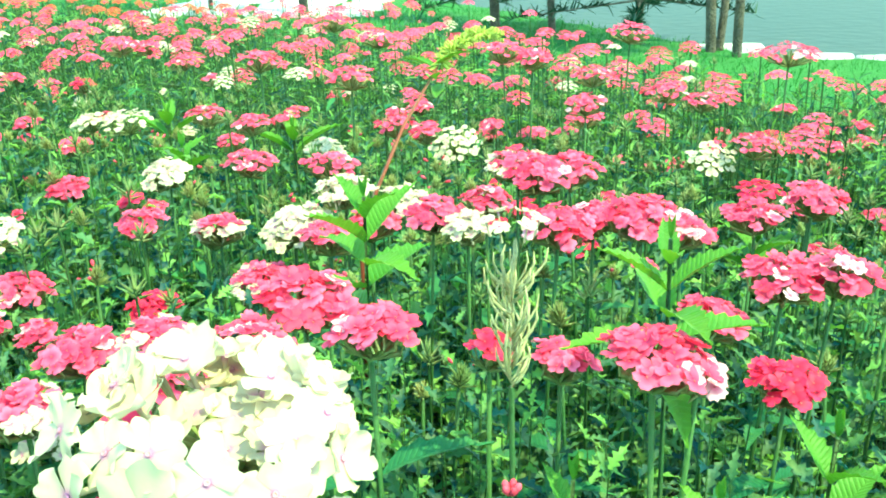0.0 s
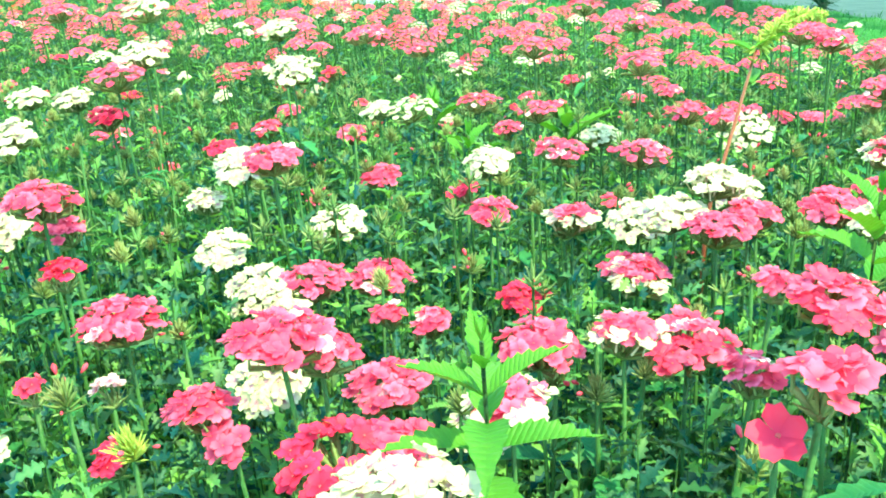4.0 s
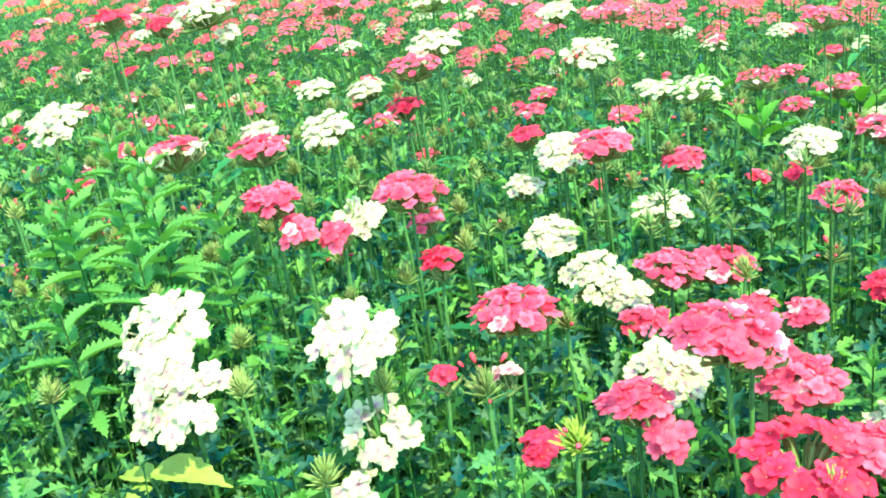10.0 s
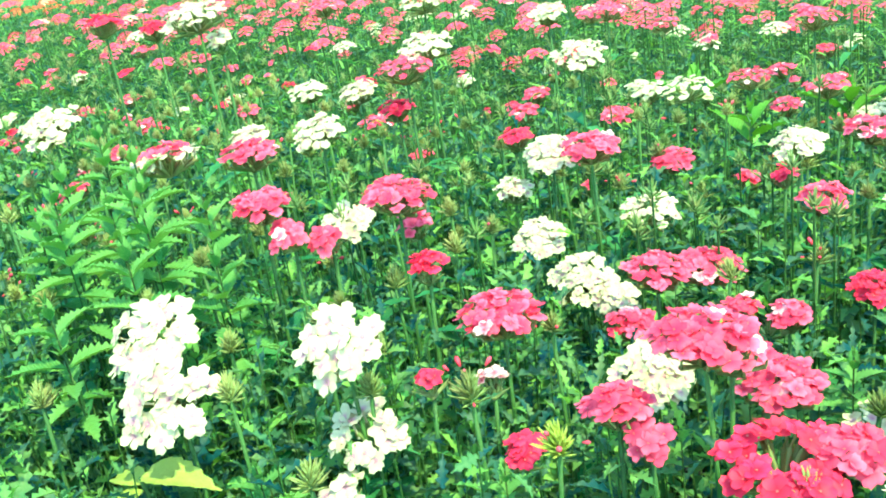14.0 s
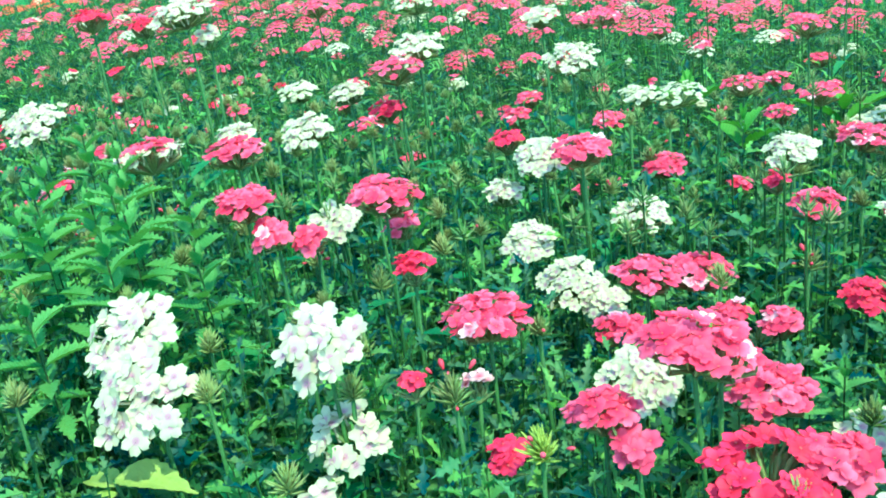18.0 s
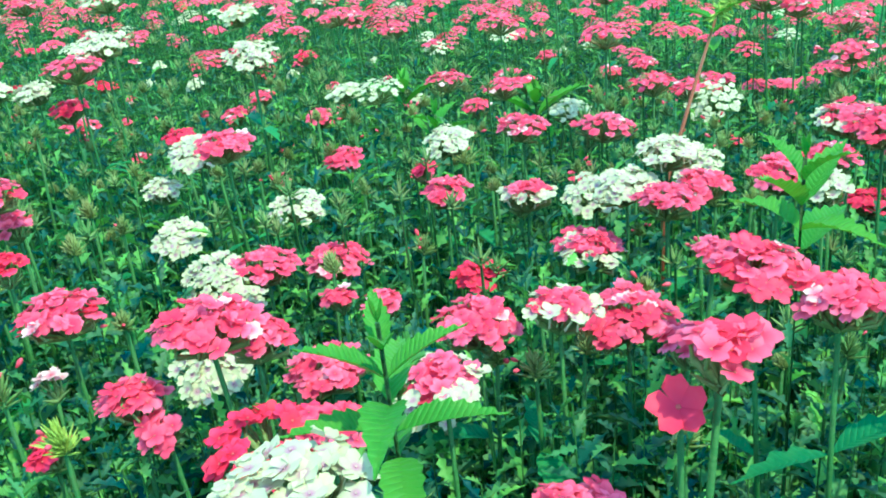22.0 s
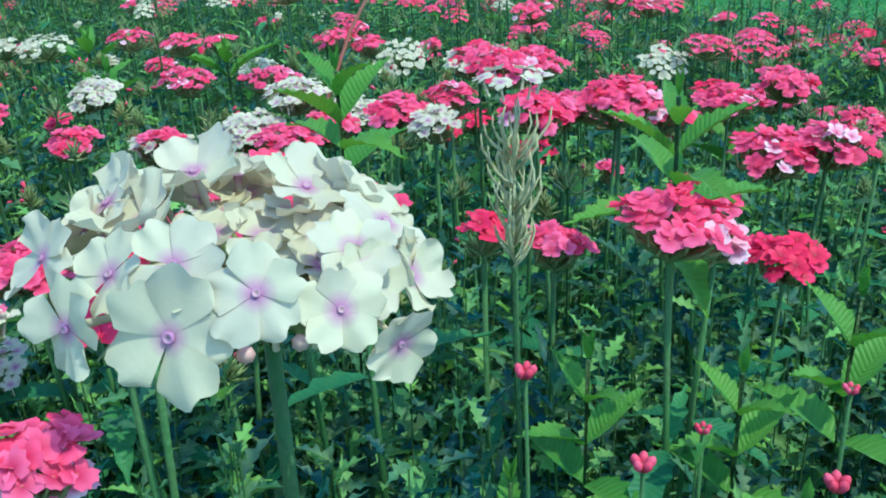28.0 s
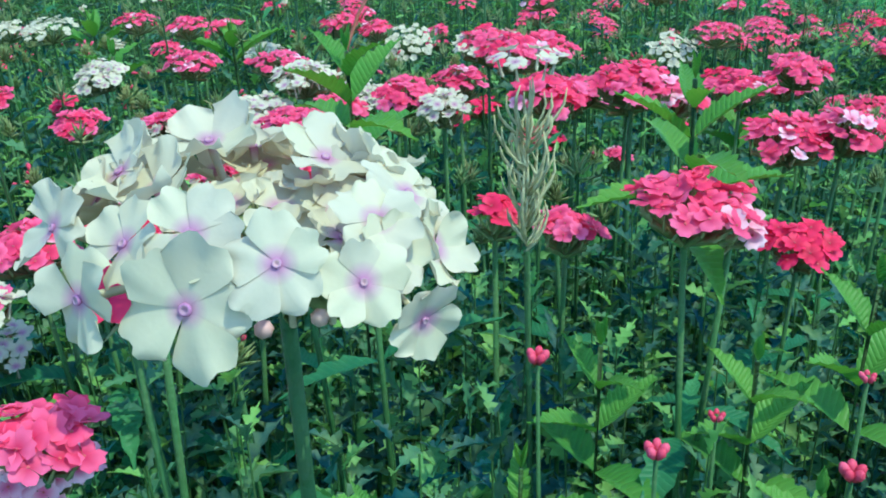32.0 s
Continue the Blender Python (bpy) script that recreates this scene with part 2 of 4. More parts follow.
def tube_mesh(name, pts, radii, mat, sides=6, cap=True):
    vs, fs = [], []
    pts = [Vector(p) for p in pts]
    for i, p in enumerate(pts):
        d = (pts[min(i + 1, len(pts) - 1)] - pts[max(i - 1, 0)]).normalized()
        q = d.to_track_quat("Z", "Y")
        for k in range(sides):
            a = 2 * math.pi * k / sides
            vs.append(p + q @ Vector((radii[i] * math.cos(a), radii[i] * math.sin(a), 0)))
    for i in range(len(pts) - 1):
        for k in range(sides):
            k2 = (k + 1) % sides
            fs.append((i * sides + k, i * sides + k2, (i + 1) * sides + k2, (i + 1) * sides + k))
    if cap:
        fs.append(tuple((len(pts) - 1) * sides + k for k in range(sides)))
        fs.append(tuple(reversed(range(sides))))
    return mesh_from(name, vs, fs, [mat])


def petal_geo(r, ang, nu, nv, rng, cup=0.1, width=0.41, r0=0.07, ruffle=0.03, twist=0.07, bend=0.08):
    """One notched, round-lobed petal of a five-petalled floret, of radius r, turned by ang."""
    vs, fs = [], []
    ph, rip, lift, wob = rng.uniform(0, 6.3), rng.uniform(0.03, 0.07), rng.uniform(-bend, bend) + 0.02, rng.uniform(-0.1, 0.1)
    deep, skew = rng.uniform(0.12, 0.22), rng.uniform(-0.25, 0.25)
    for i in range(nu + 1):
        u = i / nu
        for j in range(nv + 1):
            v = 2 * j / nv - 1
            notch = deep * math.exp(-((v - skew) / 0.28) ** 2) + 0.46 * abs(v) ** 2.6
            rad = r0 + (1 - r0) * u * (1 - notch * u * u)
            half = width * (0.14 + 0.86 * math.sin(0.5 * math.pi * min(1.0, u / 0.72)) ** 1.1)
            y = v * half
            z = cup * u * u + lift * u - 0.10 * u ** 4 * (v * v) + rip * u * math.sin(3.1 * v + ph + 2 * u) - 0.05 * (1 - u) + twist * v * u + ruffle * u ** 2.5 * math.sin(6 * v + ph * 2)
            a = ang + wob
            vs.append((r * (rad * math.cos(a) - y * math.sin(a)), r * (rad * math.sin(a) + y * math.cos(a)), r * z))
    for i in range(nu):
        for j in range(nv):
            k = i * (nv + 1) + j
            fs.append((k, k + nv + 1, k + nv + 2, k + 1))
    return vs, fs


def eye_geo(r, sides=8):
    """The small raised ring with a sunken throat."""
    vs, fs = [], []
    for rr, z in ((1.0, -0.3), (0.92, 0.12), (0.6, 0.16), (0.25, -0.5)):
        for k in range(sides):
            a = 2 * math.pi * k / sides
            vs.append((r * rr * math.cos(a), r * rr * math.sin(a), r * z))
    for i in range(3):
        for k in range(sides):
            k2 = (k + 1) % sides
            fs.append((i * sides + k, i * sides + k2, (i + 1) * sides + k2, (i + 1) * sides + k))
    fs.append(tuple(3 * sides + k for k in range(sides)))
    return vs, fs


def tube_geo(r, length, sides=5):
    vs, fs = [], []
    for rr, z in ((r * 0.11, -0.05 * r), (r * 0.09, -length * 0.5), (r * 0.13, -length)):
        for k in range(sides):
            a = 2 * math.pi * k / sides
            vs.append((rr * math.cos(a), rr * math.sin(a), z))
    for i in range(2):
        for k in range(sides):
            k2 = (k + 1) % sides
            fs.append((i * sides + k, (i + 1) * sides + k, (i + 1) * sides + k2, i * sides + k2))
    return vs, fs


def join(geos):
    vs, fs, idx = [], [], []
    for (v, f), m in geos:
        o = len(vs)
        vs += v
        fs += [tuple(a + o for a in q) for q in f]
        idx += [m] * len(f)
    return vs, fs, idx


FR = 0.0051     # radius of a floret


EYE_PINK = petal_material("pink_floret_eye", (0.66, 0.10, 0.20), (0.56, 0.05, 0.12), (0.5, 0.1, 0.1), 0.0008, 0.0)


def floret_mesh(mat, seed, nu=3, nv=4, cup=0.08, back=None):
    rng = random.Random(seed)
    g = []
    for k in range(5):
        g.append((petal_geo(FR * rng.uniform(0.92, 1.06), 2 * math.pi * k / 5, nu, nv, rng, cup), 0))
    g.append((eye_geo(FR * 0.085, 5), 1))
    g.append((tube_geo(FR, 0.008, 4), 2))
    v, f, i = join(g)
    return mesh_from("floret", v, f, [mat, EYE_MAT if mat is WHITE else EYE_PINK, back or (mat if mat is WHITE else CALYX)], i)


FLORETS = {}
for key, mat in (("white", WHITE), ("pink", PINK), ("red", RED), ("blush", BLUSH)):
    FLORETS[key] = [floret_mesh(mat, 31 * i + len(key), cup=c) for i, c in enumerate((0.02, 0.12, 0.24, -0.06, -0.16, 0.18))]


PETALS = []
for c in (0.02, 0.14, 0.24, -0.10):
    rng = random.Random(90 + int(50 * c))
    PETALS.append([petal_geo(FR * rng.uniform(0.92, 1.08), 2 * math.pi * k / 5, 2, 2, rng, c) for k in range(5)])


def bed_z(x, y):
    """The soil of the flower bed, rising gently to one side."""
    return 0.125 - 0.0534 * max(-2.2, min(2.0, x)) - 0.0363 * max(-0.6, min(2.8, y))


def canopy_z(x, y):
    return bed_z(x, y) + 0.313


def leaf_geo(length, width, teeth=4, fold=0.25, droop=0.35, pet=0.08, lobes=0.22):
    """A serrated lance-shaped leaf along +x, folded along its midrib."""
    mid, left, right = [], [], []
    n = teeth * 2
    for i in range(n + 1):
        u = i / n
        w = width * 0.5 * math.sin(math.pi * (0.08 + 0.92 * u) ** 0.8) * (1.0 if i % 2 == 0 else 1 - lobes)
        if i == n:
            w = 0.0004
        sx = length * (pet + (1 - pet) * u)
        z = -droop * length * u * u
        mid.append((sx, 0, z - fold * w * 0.5))
        k = length * 0.05 if i % 2 == 0 else 0
        left.append((sx + k, w, z + fold * w))
        right.append((sx + k, -w, z + fold * w))
    vs = [(0, 0, 0)] + mid + left + right
    fs = []
    m0, l0, r0 = 1, n + 2, 2 * n + 3
    for i in range(n):
        fs.append((m0 + i, m0 + i + 1, l0 + i + 1, l0 + i))
        fs.append((m0 + i, r0 + i, r0 + i + 1, m0 + i + 1))
    fs += [(0, m0, l0), (0, r0, m0)]
    return vs, fs


def leaf_mesh(mat, *args, **kw):
    return mesh_from("leaf", *leaf_geo(*args, **kw), [mat])


LEAVES = [leaf_mesh(LEAF, 0.030, 0.010, 4, lobes=0.35), leaf_mesh(LEAF, 0.024, 0.0075, 3, droop=0.1, lobes=0.35), leaf_mesh(LEAF, 0.036, 0.013, 5, droop=0.5)]
FRESH = [leaf_mesh(LEAF_FRESH, 0.036, 0.0145, 8, droop=0.3, lobes=0.16, fold=0.4), leaf_mesh(LEAF_FRESH, 0.032, 0.0135, 7, droop=0.55, lobes=0.16, fold=0.4),
         leaf_mesh(LEAF_FRESH, 0.022, 0.0085, 5, droop=-0.15, lobes=0.16, fold=0.5)]
FEATHER = [leaf_mesh(LEAF_FERN, 0.032, 0.0185, 8, droop=0.35, lobes=0.40, fold=0.4), leaf_mesh(LEAF_FERN, 0.028, 0.016, 7, droop=0.2, lobes=0.40, fold=0.45),
           leaf_mesh(LEAF_FERN, 0.020, 0.011, 6, droop=-0.15, lobes=0.40, fold=0.5)]


def stem_with_leaves(root, top, lean, rng, r=0.0011, leaves=2, mat=None, length=0.4, low=0.12):
    """A stem from the head down into the soil, with opposite pairs of leaves on it."""
    base = Vector(top) + Vector((lean[0], lean[1], -length))
    mid = (Vector(top) + base) / 2 + Vector((rng.uniform(-0.008, 0.008), rng.uniform(-0.008, 0.008), 0))
    pts = [base, base.lerp(mid, 0.6), mid, mid.lerp(Vector(top), 0.55), Vector(top)]
    part("stem", tube_mesh("stem", pts, [r * 1.3, r * 1.25, r * 1.15, r, r * 0.95], mat or STEM), root)
    for k in range(leaves):
        f = rng.uniform(0.04, low)
        p = Vector(top).lerp(mid, f / (length / 2))
        a = rng.uniform(0, 6.3)
        for s in (0, math.pi):
            q = Matrix.Translation(p) @ Matrix.Rotation(a + s, 4, "Z") @ Matrix.Rotation(rng.uniform(-0.7, 0.1), 4, "Y") @ Matrix.Scale(rng.uniform(0.7, 1.15), 4)
            part("leaf", rng.choice(LEAVES), root, q)


def cone_geo(a, b, ra, rb, sides=4):
    d = (b - a).normalized().to_track_quat("Z", "Y")
    vs = []
    for p, r in ((a, ra), (b, rb)):
        for k in range(sides):
            t = 2 * math.pi * k / sides
            vs.append(tuple(p + d @ Vector((r * math.cos(t), r * math.sin(t), 0))))
    return vs, [(k, (k + 1) % sides, sides + (k + 1) % sides, sides + k) for k in range(sides)]


LABELS = {"white": "white verbena flower head on a green stem", "pink": "bright pink verbena flower head on a green stem",
          "red": "small scarlet verbena flower head on a green stem", "blush": "pale blush-pink verbena florets on a green stem",
          "mixed": "verbena head of pink florets above a white ring", "sparse": "thin white verbena head with scattered single florets"}
serial = [0]
heads = []


def verbena(kind, x, y, z, size=0.045, tip=(0.0, -0.25), size_floret=1.0, leaves=1, flat=0.36, open_top=0.0):
    """A verbena head of the given width with its crown at x, y, z; tip leans the head's axis."""
    serial[0] += 1
    size *= 1.02
    heads.append((x, y, z, size))
    rng = random.Random(serial[0] * 7 + 1)
    root = thing("verbena_flower", (x, y, bed_z(x, y)), LABELS[kind], "flower", "verbena flowers in the bed")
    H = Vector((0, 0, z - bed_z(x, y)))
    if kind not in ("white", "sparse"):
        tip = (tip[0] * 0.6, tip[1] * 0.25 if tip[1] > -0.6 else tip[1])
        flat = flat + 0.06
    axis = Vector((tip[0] + rng.uniform(-0.12, 0.12), tip[1] + rng.uniform(-0.12, 0.12), 1)).normalized()
    A = axis.to_track_quat("Z", "Y")
    fr = FR * size_floret
    R = max(size / 2 - fr * 0.75, 0.0008)
    n = int(max(1, min(44, round((1.5 if size_floret > 1.2 else 2.2) * (size / 2) ** 2 / (fr * fr) * (0.45 if kind == "sparse" else 1.0)))))
    hub = H - A @ Vector((0, 0, R * flat + 0.012))
    cal, far, cols = [], [], {"white": 0, "pink": 1, "red": 2, "blush": 3}
    for i in range(n):
        t = (i + 0.5) / n
        rad = math.sqrt(open_top + (1 - open_top) * t)
        if n == 1:
            rad = 0
        a = i * 2.39996 + rng.uniform(-0.25, 0.25)
        p = Vector((R * rad * math.cos(a), R * rad * math.sin(a), -R * flat * rad * rad * 0.85 + rng.uniform(-0.0025, 0.002)))
        nrm = A @ Vector((p.x * 0.5 / max(R, 0.004), p.y * 0.42 / max(R, 0.004), 1.0 + rng.uniform(-0.1, 0.3)))
        nrm += Vector((rng.uniform(-0.4, 0.4), rng.uniform(-0.38, 0.32), 0))
        k = kind
        if kind == "mixed":
            k = "white" if rad > 0.78 else "pink"
        elif kind == "sparse":
            k = "white"
        elif kind == "pink" and rng.random() < 0.05:
            k = "blush"
        pos = H + A @ p
        s = size_floret * rng.uniform(0.9, 1.1)
        mm = Matrix.Translation(pos) @ align(nrm, rng.uniform(0, 6.3)) @ Matrix.Scale(s, 4)
        if y < 0.78:
            part("floret", rng.choice(FLORETS[k]), root, mm)
        else:
            for v, f in rng.choice(PETALS):
                far.append((([tuple(mm @ Vector(w)) for w in v], f), cols[k]))
        foot = pos - nrm.normalized() * 0.0075
        cal.append((cone_geo(foot, hub.lerp(foot, 0.12), 0.0013 if y < 0.78 else 0.0008, 0.0007), 0))
    for i in range(6):
        a = rng.uniform(0, 6.3)
        cal.append((cone_geo(hub, hub + A @ Vector((0.009 * math.cos(a), 0.009 * math.sin(a), 0.006)), 0.0012, 0.0002), 0))
    v, f, ix = join(cal)
    part("calyx", mesh_from("calyx", v, f, [CALYX], ix), root)
    if far:
        v, f, ix = join(far)
        part("bloom", mesh_from("bloom", v, f, [WHITE_FAR, PINK_FAR, RED_SIDE, BLUSH_FAR], ix), root)
    stem_with_leaves(root, hub, (rng.uniform(-0.02, 0.02), rng.uniform(-0.005, 0.03)), rng, leaves=leaves)
    return root


def bud_mesh(name, r, length, mat):
    vs, fs, n = [], [], 7
    for u, w in ((0, 0.35), (0.3, 0.75), (0.6, 1.0), (0.85, 0.75), (1.0, 0.2)):
        for k in range(n):
            a = 2 * math.pi * k / n
            vs.append((r * w * math.cos(a), r * w * math.sin(a), length * u))
    for i in range(4):
        for k in range(n):
            k2 = (k + 1) % n
            fs.append((i * n + k, i * n + k2, (i + 1) * n + k2, (i + 1) * n + k))
    fs.append(tuple(4 * n + k for k in range(n)))
    return mesh_from(name, vs, fs, [mat])


BUD_MESH = bud_mesh("bud", 0.0010, 0.0040, BUD)


def spent_head(x, y, z, size=0.02, mat=None, rng=None, n=34, leaves=1):
    """A faded head: a whorl of pointed calyces on its stem."""
    root = thing("spent_flower_head", (x, y, bed_z(x, y)), "faded verbena head of pointed green-brown calyces", "seed head", "faded heads in the bed")
    H = Vector((0, 0, z - bed_z(x, y)))
    size *= 0.56
    g = []
    lean = Vector((rng.uniform(-0.2, 0.2), rng.uniform(-0.2, 0.2), 0))
    for i in range(n):
        a, el = i * 2.4, 0.35 + 1.15 * (i / n) ** 0.8 + rng.uniform(-0.15, 0.15)
        d = Vector((math.cos(a) * math.cos(el), math.sin(a) * math.cos(el), math.sin(el))) + lean
        b = H + Vector((0, 0, size * 0.55 * (i / n - 1)))
        tipp = b + d * size * rng.uniform(0.75, 1.1)
        m = b.lerp(tipp, 0.62)
        g.append((cone_geo(b, m, 0.0004, 0.0007, 3), 0))
        g.append((cone_geo(m, tipp, 0.0007, 0.00015, 3), 0))
    v, f, ix = join(g)
    if rng.random() < 0.45:
        for k in range(rng.choice((1, 2, 3, 5))):
            a = rng.uniform(0, 6.3)
            d = Vector((math.cos(a), math.sin(a), rng.uniform(0.0, 1.2))).normalized()
            part("bud", BUD_MESH, root, Matrix.Translation(H + d * size * rng.uniform(0.8, 1.1)) @ align(d) @ Matrix.Scale(rng.uniform(0.6, 1.3), 4), "small red bud")
    part("calyx_whorl", mesh_from("calyx_whorl", v, f, [mat or SPENT], ix), root)
    stem_with_leaves(root, H, (rng.uniform(-0.02, 0.02), rng.uniform(-0.01, 0.02)), rng, leaves=leaves)
    return root


# ---- ground, lawn, pond ----
def shore_y(x):
    return 3.78 if x > 1.25 else 3.78 + (1.25 - x) * 1.75


def bed_edge(x):
    """How far the flower bed reaches."""
    return 3.0 - 0.2 * (x + 0.2) if x < -0.2 else 3.0 - 2.0 * (x + 0.2) if x < 0.5 else 1.6 - 0.3 * (x - 0.5)


def smooth(a, b, t):
    t = max(0.0, min(1.0, (t - a) / (b - a)))
    return t * t * (3 - 2 * t)


def ground_z(x, y):
    lawn = 0.11 - 0.035 * max(-4, min(2, x))
    s = y - shore_y(x)
    lawn -= 0.6 * smooth(-0.03, 0.5, s) * (1 - smooth(60, 66, s))
    b = max(smooth(-0.05, 0.2, y - bed_edge(x)), smooth(0, 0.2, x - 0.95), smooth(0, 0.2, -3.5 - x), smooth(0, 0.2, -0.7 - y))
    return bed_z(x, y) * (1 - b) + lawn * b


def steps(near, far):
    s, v, d = [0.0], 0.0, near
    while v < far:
        v += d
        s.append(v)
        if v > 6:
            d *= 1.5
    return s


gx = [-v for v in reversed(steps(0.12, 400)[1:])] + steps(0.12, 400)
gy = [-v for v in reversed(steps(0.3, 300)[1:])] + steps(0.12, 400)
vs = [(x, y, ground_z(x, y) + 0.004 * noise.noise((x * 9, y * 9, 0))) for y in gy for x in gx]
fs, ids = [], []
for j in range(len(gy) - 1):
    for i in range(len(gx) - 1):
        k = j * len(gx) + i
        fs.append((k, k + 1, k + 1 + len(gx), k + len(gx)))
        ids.append(0 if -0.7 < gy[j] < bed_edge(gx[i]) and -3.5 < gx[i] < 0.95 else 1)
ground = tagged(new("ground", mesh_from("ground", vs, fs, [SOIL, LAWN], ids)), "dark flower-bed soil with mown lawn beyond it", "ground", kind="structure")
wv = [(-60, 3.5, 0.02), (120, 3.5, 0.02), (120, 75, 0.02), (-60, 75, 0.02)]
water = tagged(new("water", mesh_from("water", wv, [(0, 1, 2, 3)], [water_mat])), "calm grey-green pond water beyond the lawn", "water", kind="structure")


def slab_geo(cx, cy, sx, sy, z0, h, rng, turn=0.0):
    """An uneven stone slab with a worn upper edge."""
    n, vs = 10, []
    rad = [rng.uniform(0.86, 1.08) for _ in range(n)]
    for f, zz in ((1.0, -0.05), (1.0, h * 0.75), (0.94, h), (0.0, h)):
        for k in range(n):
            a = 2 * math.pi * k / n
            q = abs(math.cos(a)) ** 4 + abs(math.sin(a)) ** 4
            rr = f * rad[k] / q ** 0.25
            x, y = sx * rr * math.cos(a), sy * rr * math.sin(a)
            vs.append((cx + x * math.cos(turn) - y * math.sin(turn), cy + x * math.sin(turn) + y * math.cos(turn), z0 + zz))
    fs = []
    for i in range(3):
        for k in range(n):
            k2 = (k + 1) % n
            fs.append((i * n + k, i * n + k2, (i + 1) * n + k2, (i + 1) * n + k))
    return vs, fs


rng = random.Random(5)
kerb = thing("pond_edging", (1.5, 3.75, 0.05), "pale stone edging between lawn and pond", "edging", kind="structure")
for i in range(26):
    x = 1.10 + 0.29 * i
    v, f = slab_geo(0, 0, 0.14, 0.045, 0, 0.035, rng, rng.uniform(-0.03, 0.03))
    part("stone", mesh_from("stone", v, f, [STONE]), kerb, Matrix.Translation((x - 1.5, shore_y(x) - 3.80, ground_z(x, shore_y(x)) - 0.065)))
path = thing("stone_path", (-1.3, 5.4, 0.16), "pale irregular paving stones on the lawn", "path", kind="structure")
for i in range(15):
    x, y = -1.66 + 0.25 * (i % 5) + rng.uniform(-0.05, 0.05), 4.95 + 0.42 * (i // 5) + rng.uniform(-0.06, 0.06) + 0.05 * (i % 5)
    v, f = slab_geo(0, 0, 0.120, 0.20, 0, 0.045, rng, rng.uniform(-0.3, 0.3))
    part("stone", mesh_from("stone", v, f, [STONE]), path, Matrix.Translation((x + 1.3, y - 5.4, ground_z(x, y) - 0.16 - 0.02)))


def blades(name, mat, count, region, h, w, seed, zf, label, keep):
    rs = np.random.RandomState(seed)
    n, vs, fs = 0, [], []
    while n < count:
        x, y = rs.uniform(region[0], region[1]), rs.uniform(region[2], region[3])
        if not keep(x, y):
            count -= 1
            continue
        a, l, hh = rs.uniform(0, 6.3), rs.uniform(0.2, 0.6), h * rs.uniform(0.5, 1.2)
        c, s, z = math.cos(a), math.sin(a), zf(x, y) - 0.003
        o = len(vs)
        vs += [(x - w * s, y + w * c, z), (x + w * s, y - w * c, z), (x + l * hh * 0.4 * c, y + l * hh * 0.4 * s, z + hh * 0.6), (x + l * hh * c, y + l * hh * s, z + hh)]
        fs += [(o, o + 1, o + 2), (o + 2, o + 3, o)]
        n += 1
    return tagged(new(name, mesh_from(name, vs, fs, [mat], smooth=False)), label, "grass", kind="stuff")


blades("lawn_grass", GRASS, 16000, (-2.6, 2.6, 1.2, 5.6), 0.03, 0.0022, 3, ground_z, "short bright green mown grass", lambda x, y: bed_edge(x) < y < shore_y(x) - 0.03)


# ---- trees on the lawn ----
def limb_geo(p0, p1, r0, r1, rng, n=5):
    pts = [Vector(p0).lerp(Vector(p1), i / n) + Vector((rng.uniform(-1, 1), rng.uniform(-1, 1), rng.uniform(-0.4, 0.4))) * (0.0 if i in (0, n) else r0 * 0.8) for i in range(n + 1)]
    g = []
    for i in range(n):
        a, b = r0 + (r1 - r0) * i / n, r0 + (r1 - r0) * (i + 1) / n
        g.append((cone_geo(pts[i], pts[i + 1], a, b, 7), 0))
    return g


def tree(x, y, height, r, lean, needles, seed, low=0.5):
    """A young conifer: tapered trunk, drooping limbs and tufts of needles."""
    rng = random.Random(seed)
    root = thing("conifer_tree", (x, y, ground_z(x, y)), "young dark conifer with bare lower trunk" if needles else "slender bare grey trunk of a young tree", "tree", "trees by the pond")
    top = Vector((lean[0], lean[1], height))
    v, f, ix = join(limb_geo((0, 0, -0.05), top, r, r * 0.35, rng, 9))
    part("trunk", mesh_from("trunk", v, f, [BARK], ix), root)
    tuft = []
    for i in range(26):
        t = low / height + (1 - low / height) * (i / 25) ** 2.0
        p = top * t
        a, l = rng.uniform(0, 6.3), (1.0 - 0.75 * t) * height * 0.26 * rng.uniform(0.7, 1.1)
        end = p + Vector((l * math.cos(a), l * math.sin(a), -l * 0.12 + l * 0.35 * t))
        v, f, ix = join(limb_geo(p, end, r * 0.28, r * 0.06, rng, 4))
        part("limb", mesh_from("limb", v, f, [BARK], ix), root)
        for k in range(120 if needles else 36):
            q = p.lerp(end, rng.uniform(0.25, 1.05))
            d = Vector((rng.uniform(-1, 1), rng.uniform(-1, 1), rng.uniform(-0.3, 0.8))).normalized() * rng.uniform(0.05, 0.09)
            w = d.cross(Vector((0.3, 0.5, 0.8))).normalized() * (0.004 if needles else 0.016)
            tuft.append(([tuple(q - w), tuple(q + w), tuple(q + d * 0.6 + w * 0.8), tuple(q + d)], [(0, 1, 2), (0, 2, 3)], 0))
    v, f, ix = join([((a, b), c) for a, b, c in tuft])
    part("crown", mesh_from("crown", v, f, [NEEDLE if needles else LEAF_BED], ix, smooth=False), root)
    return root


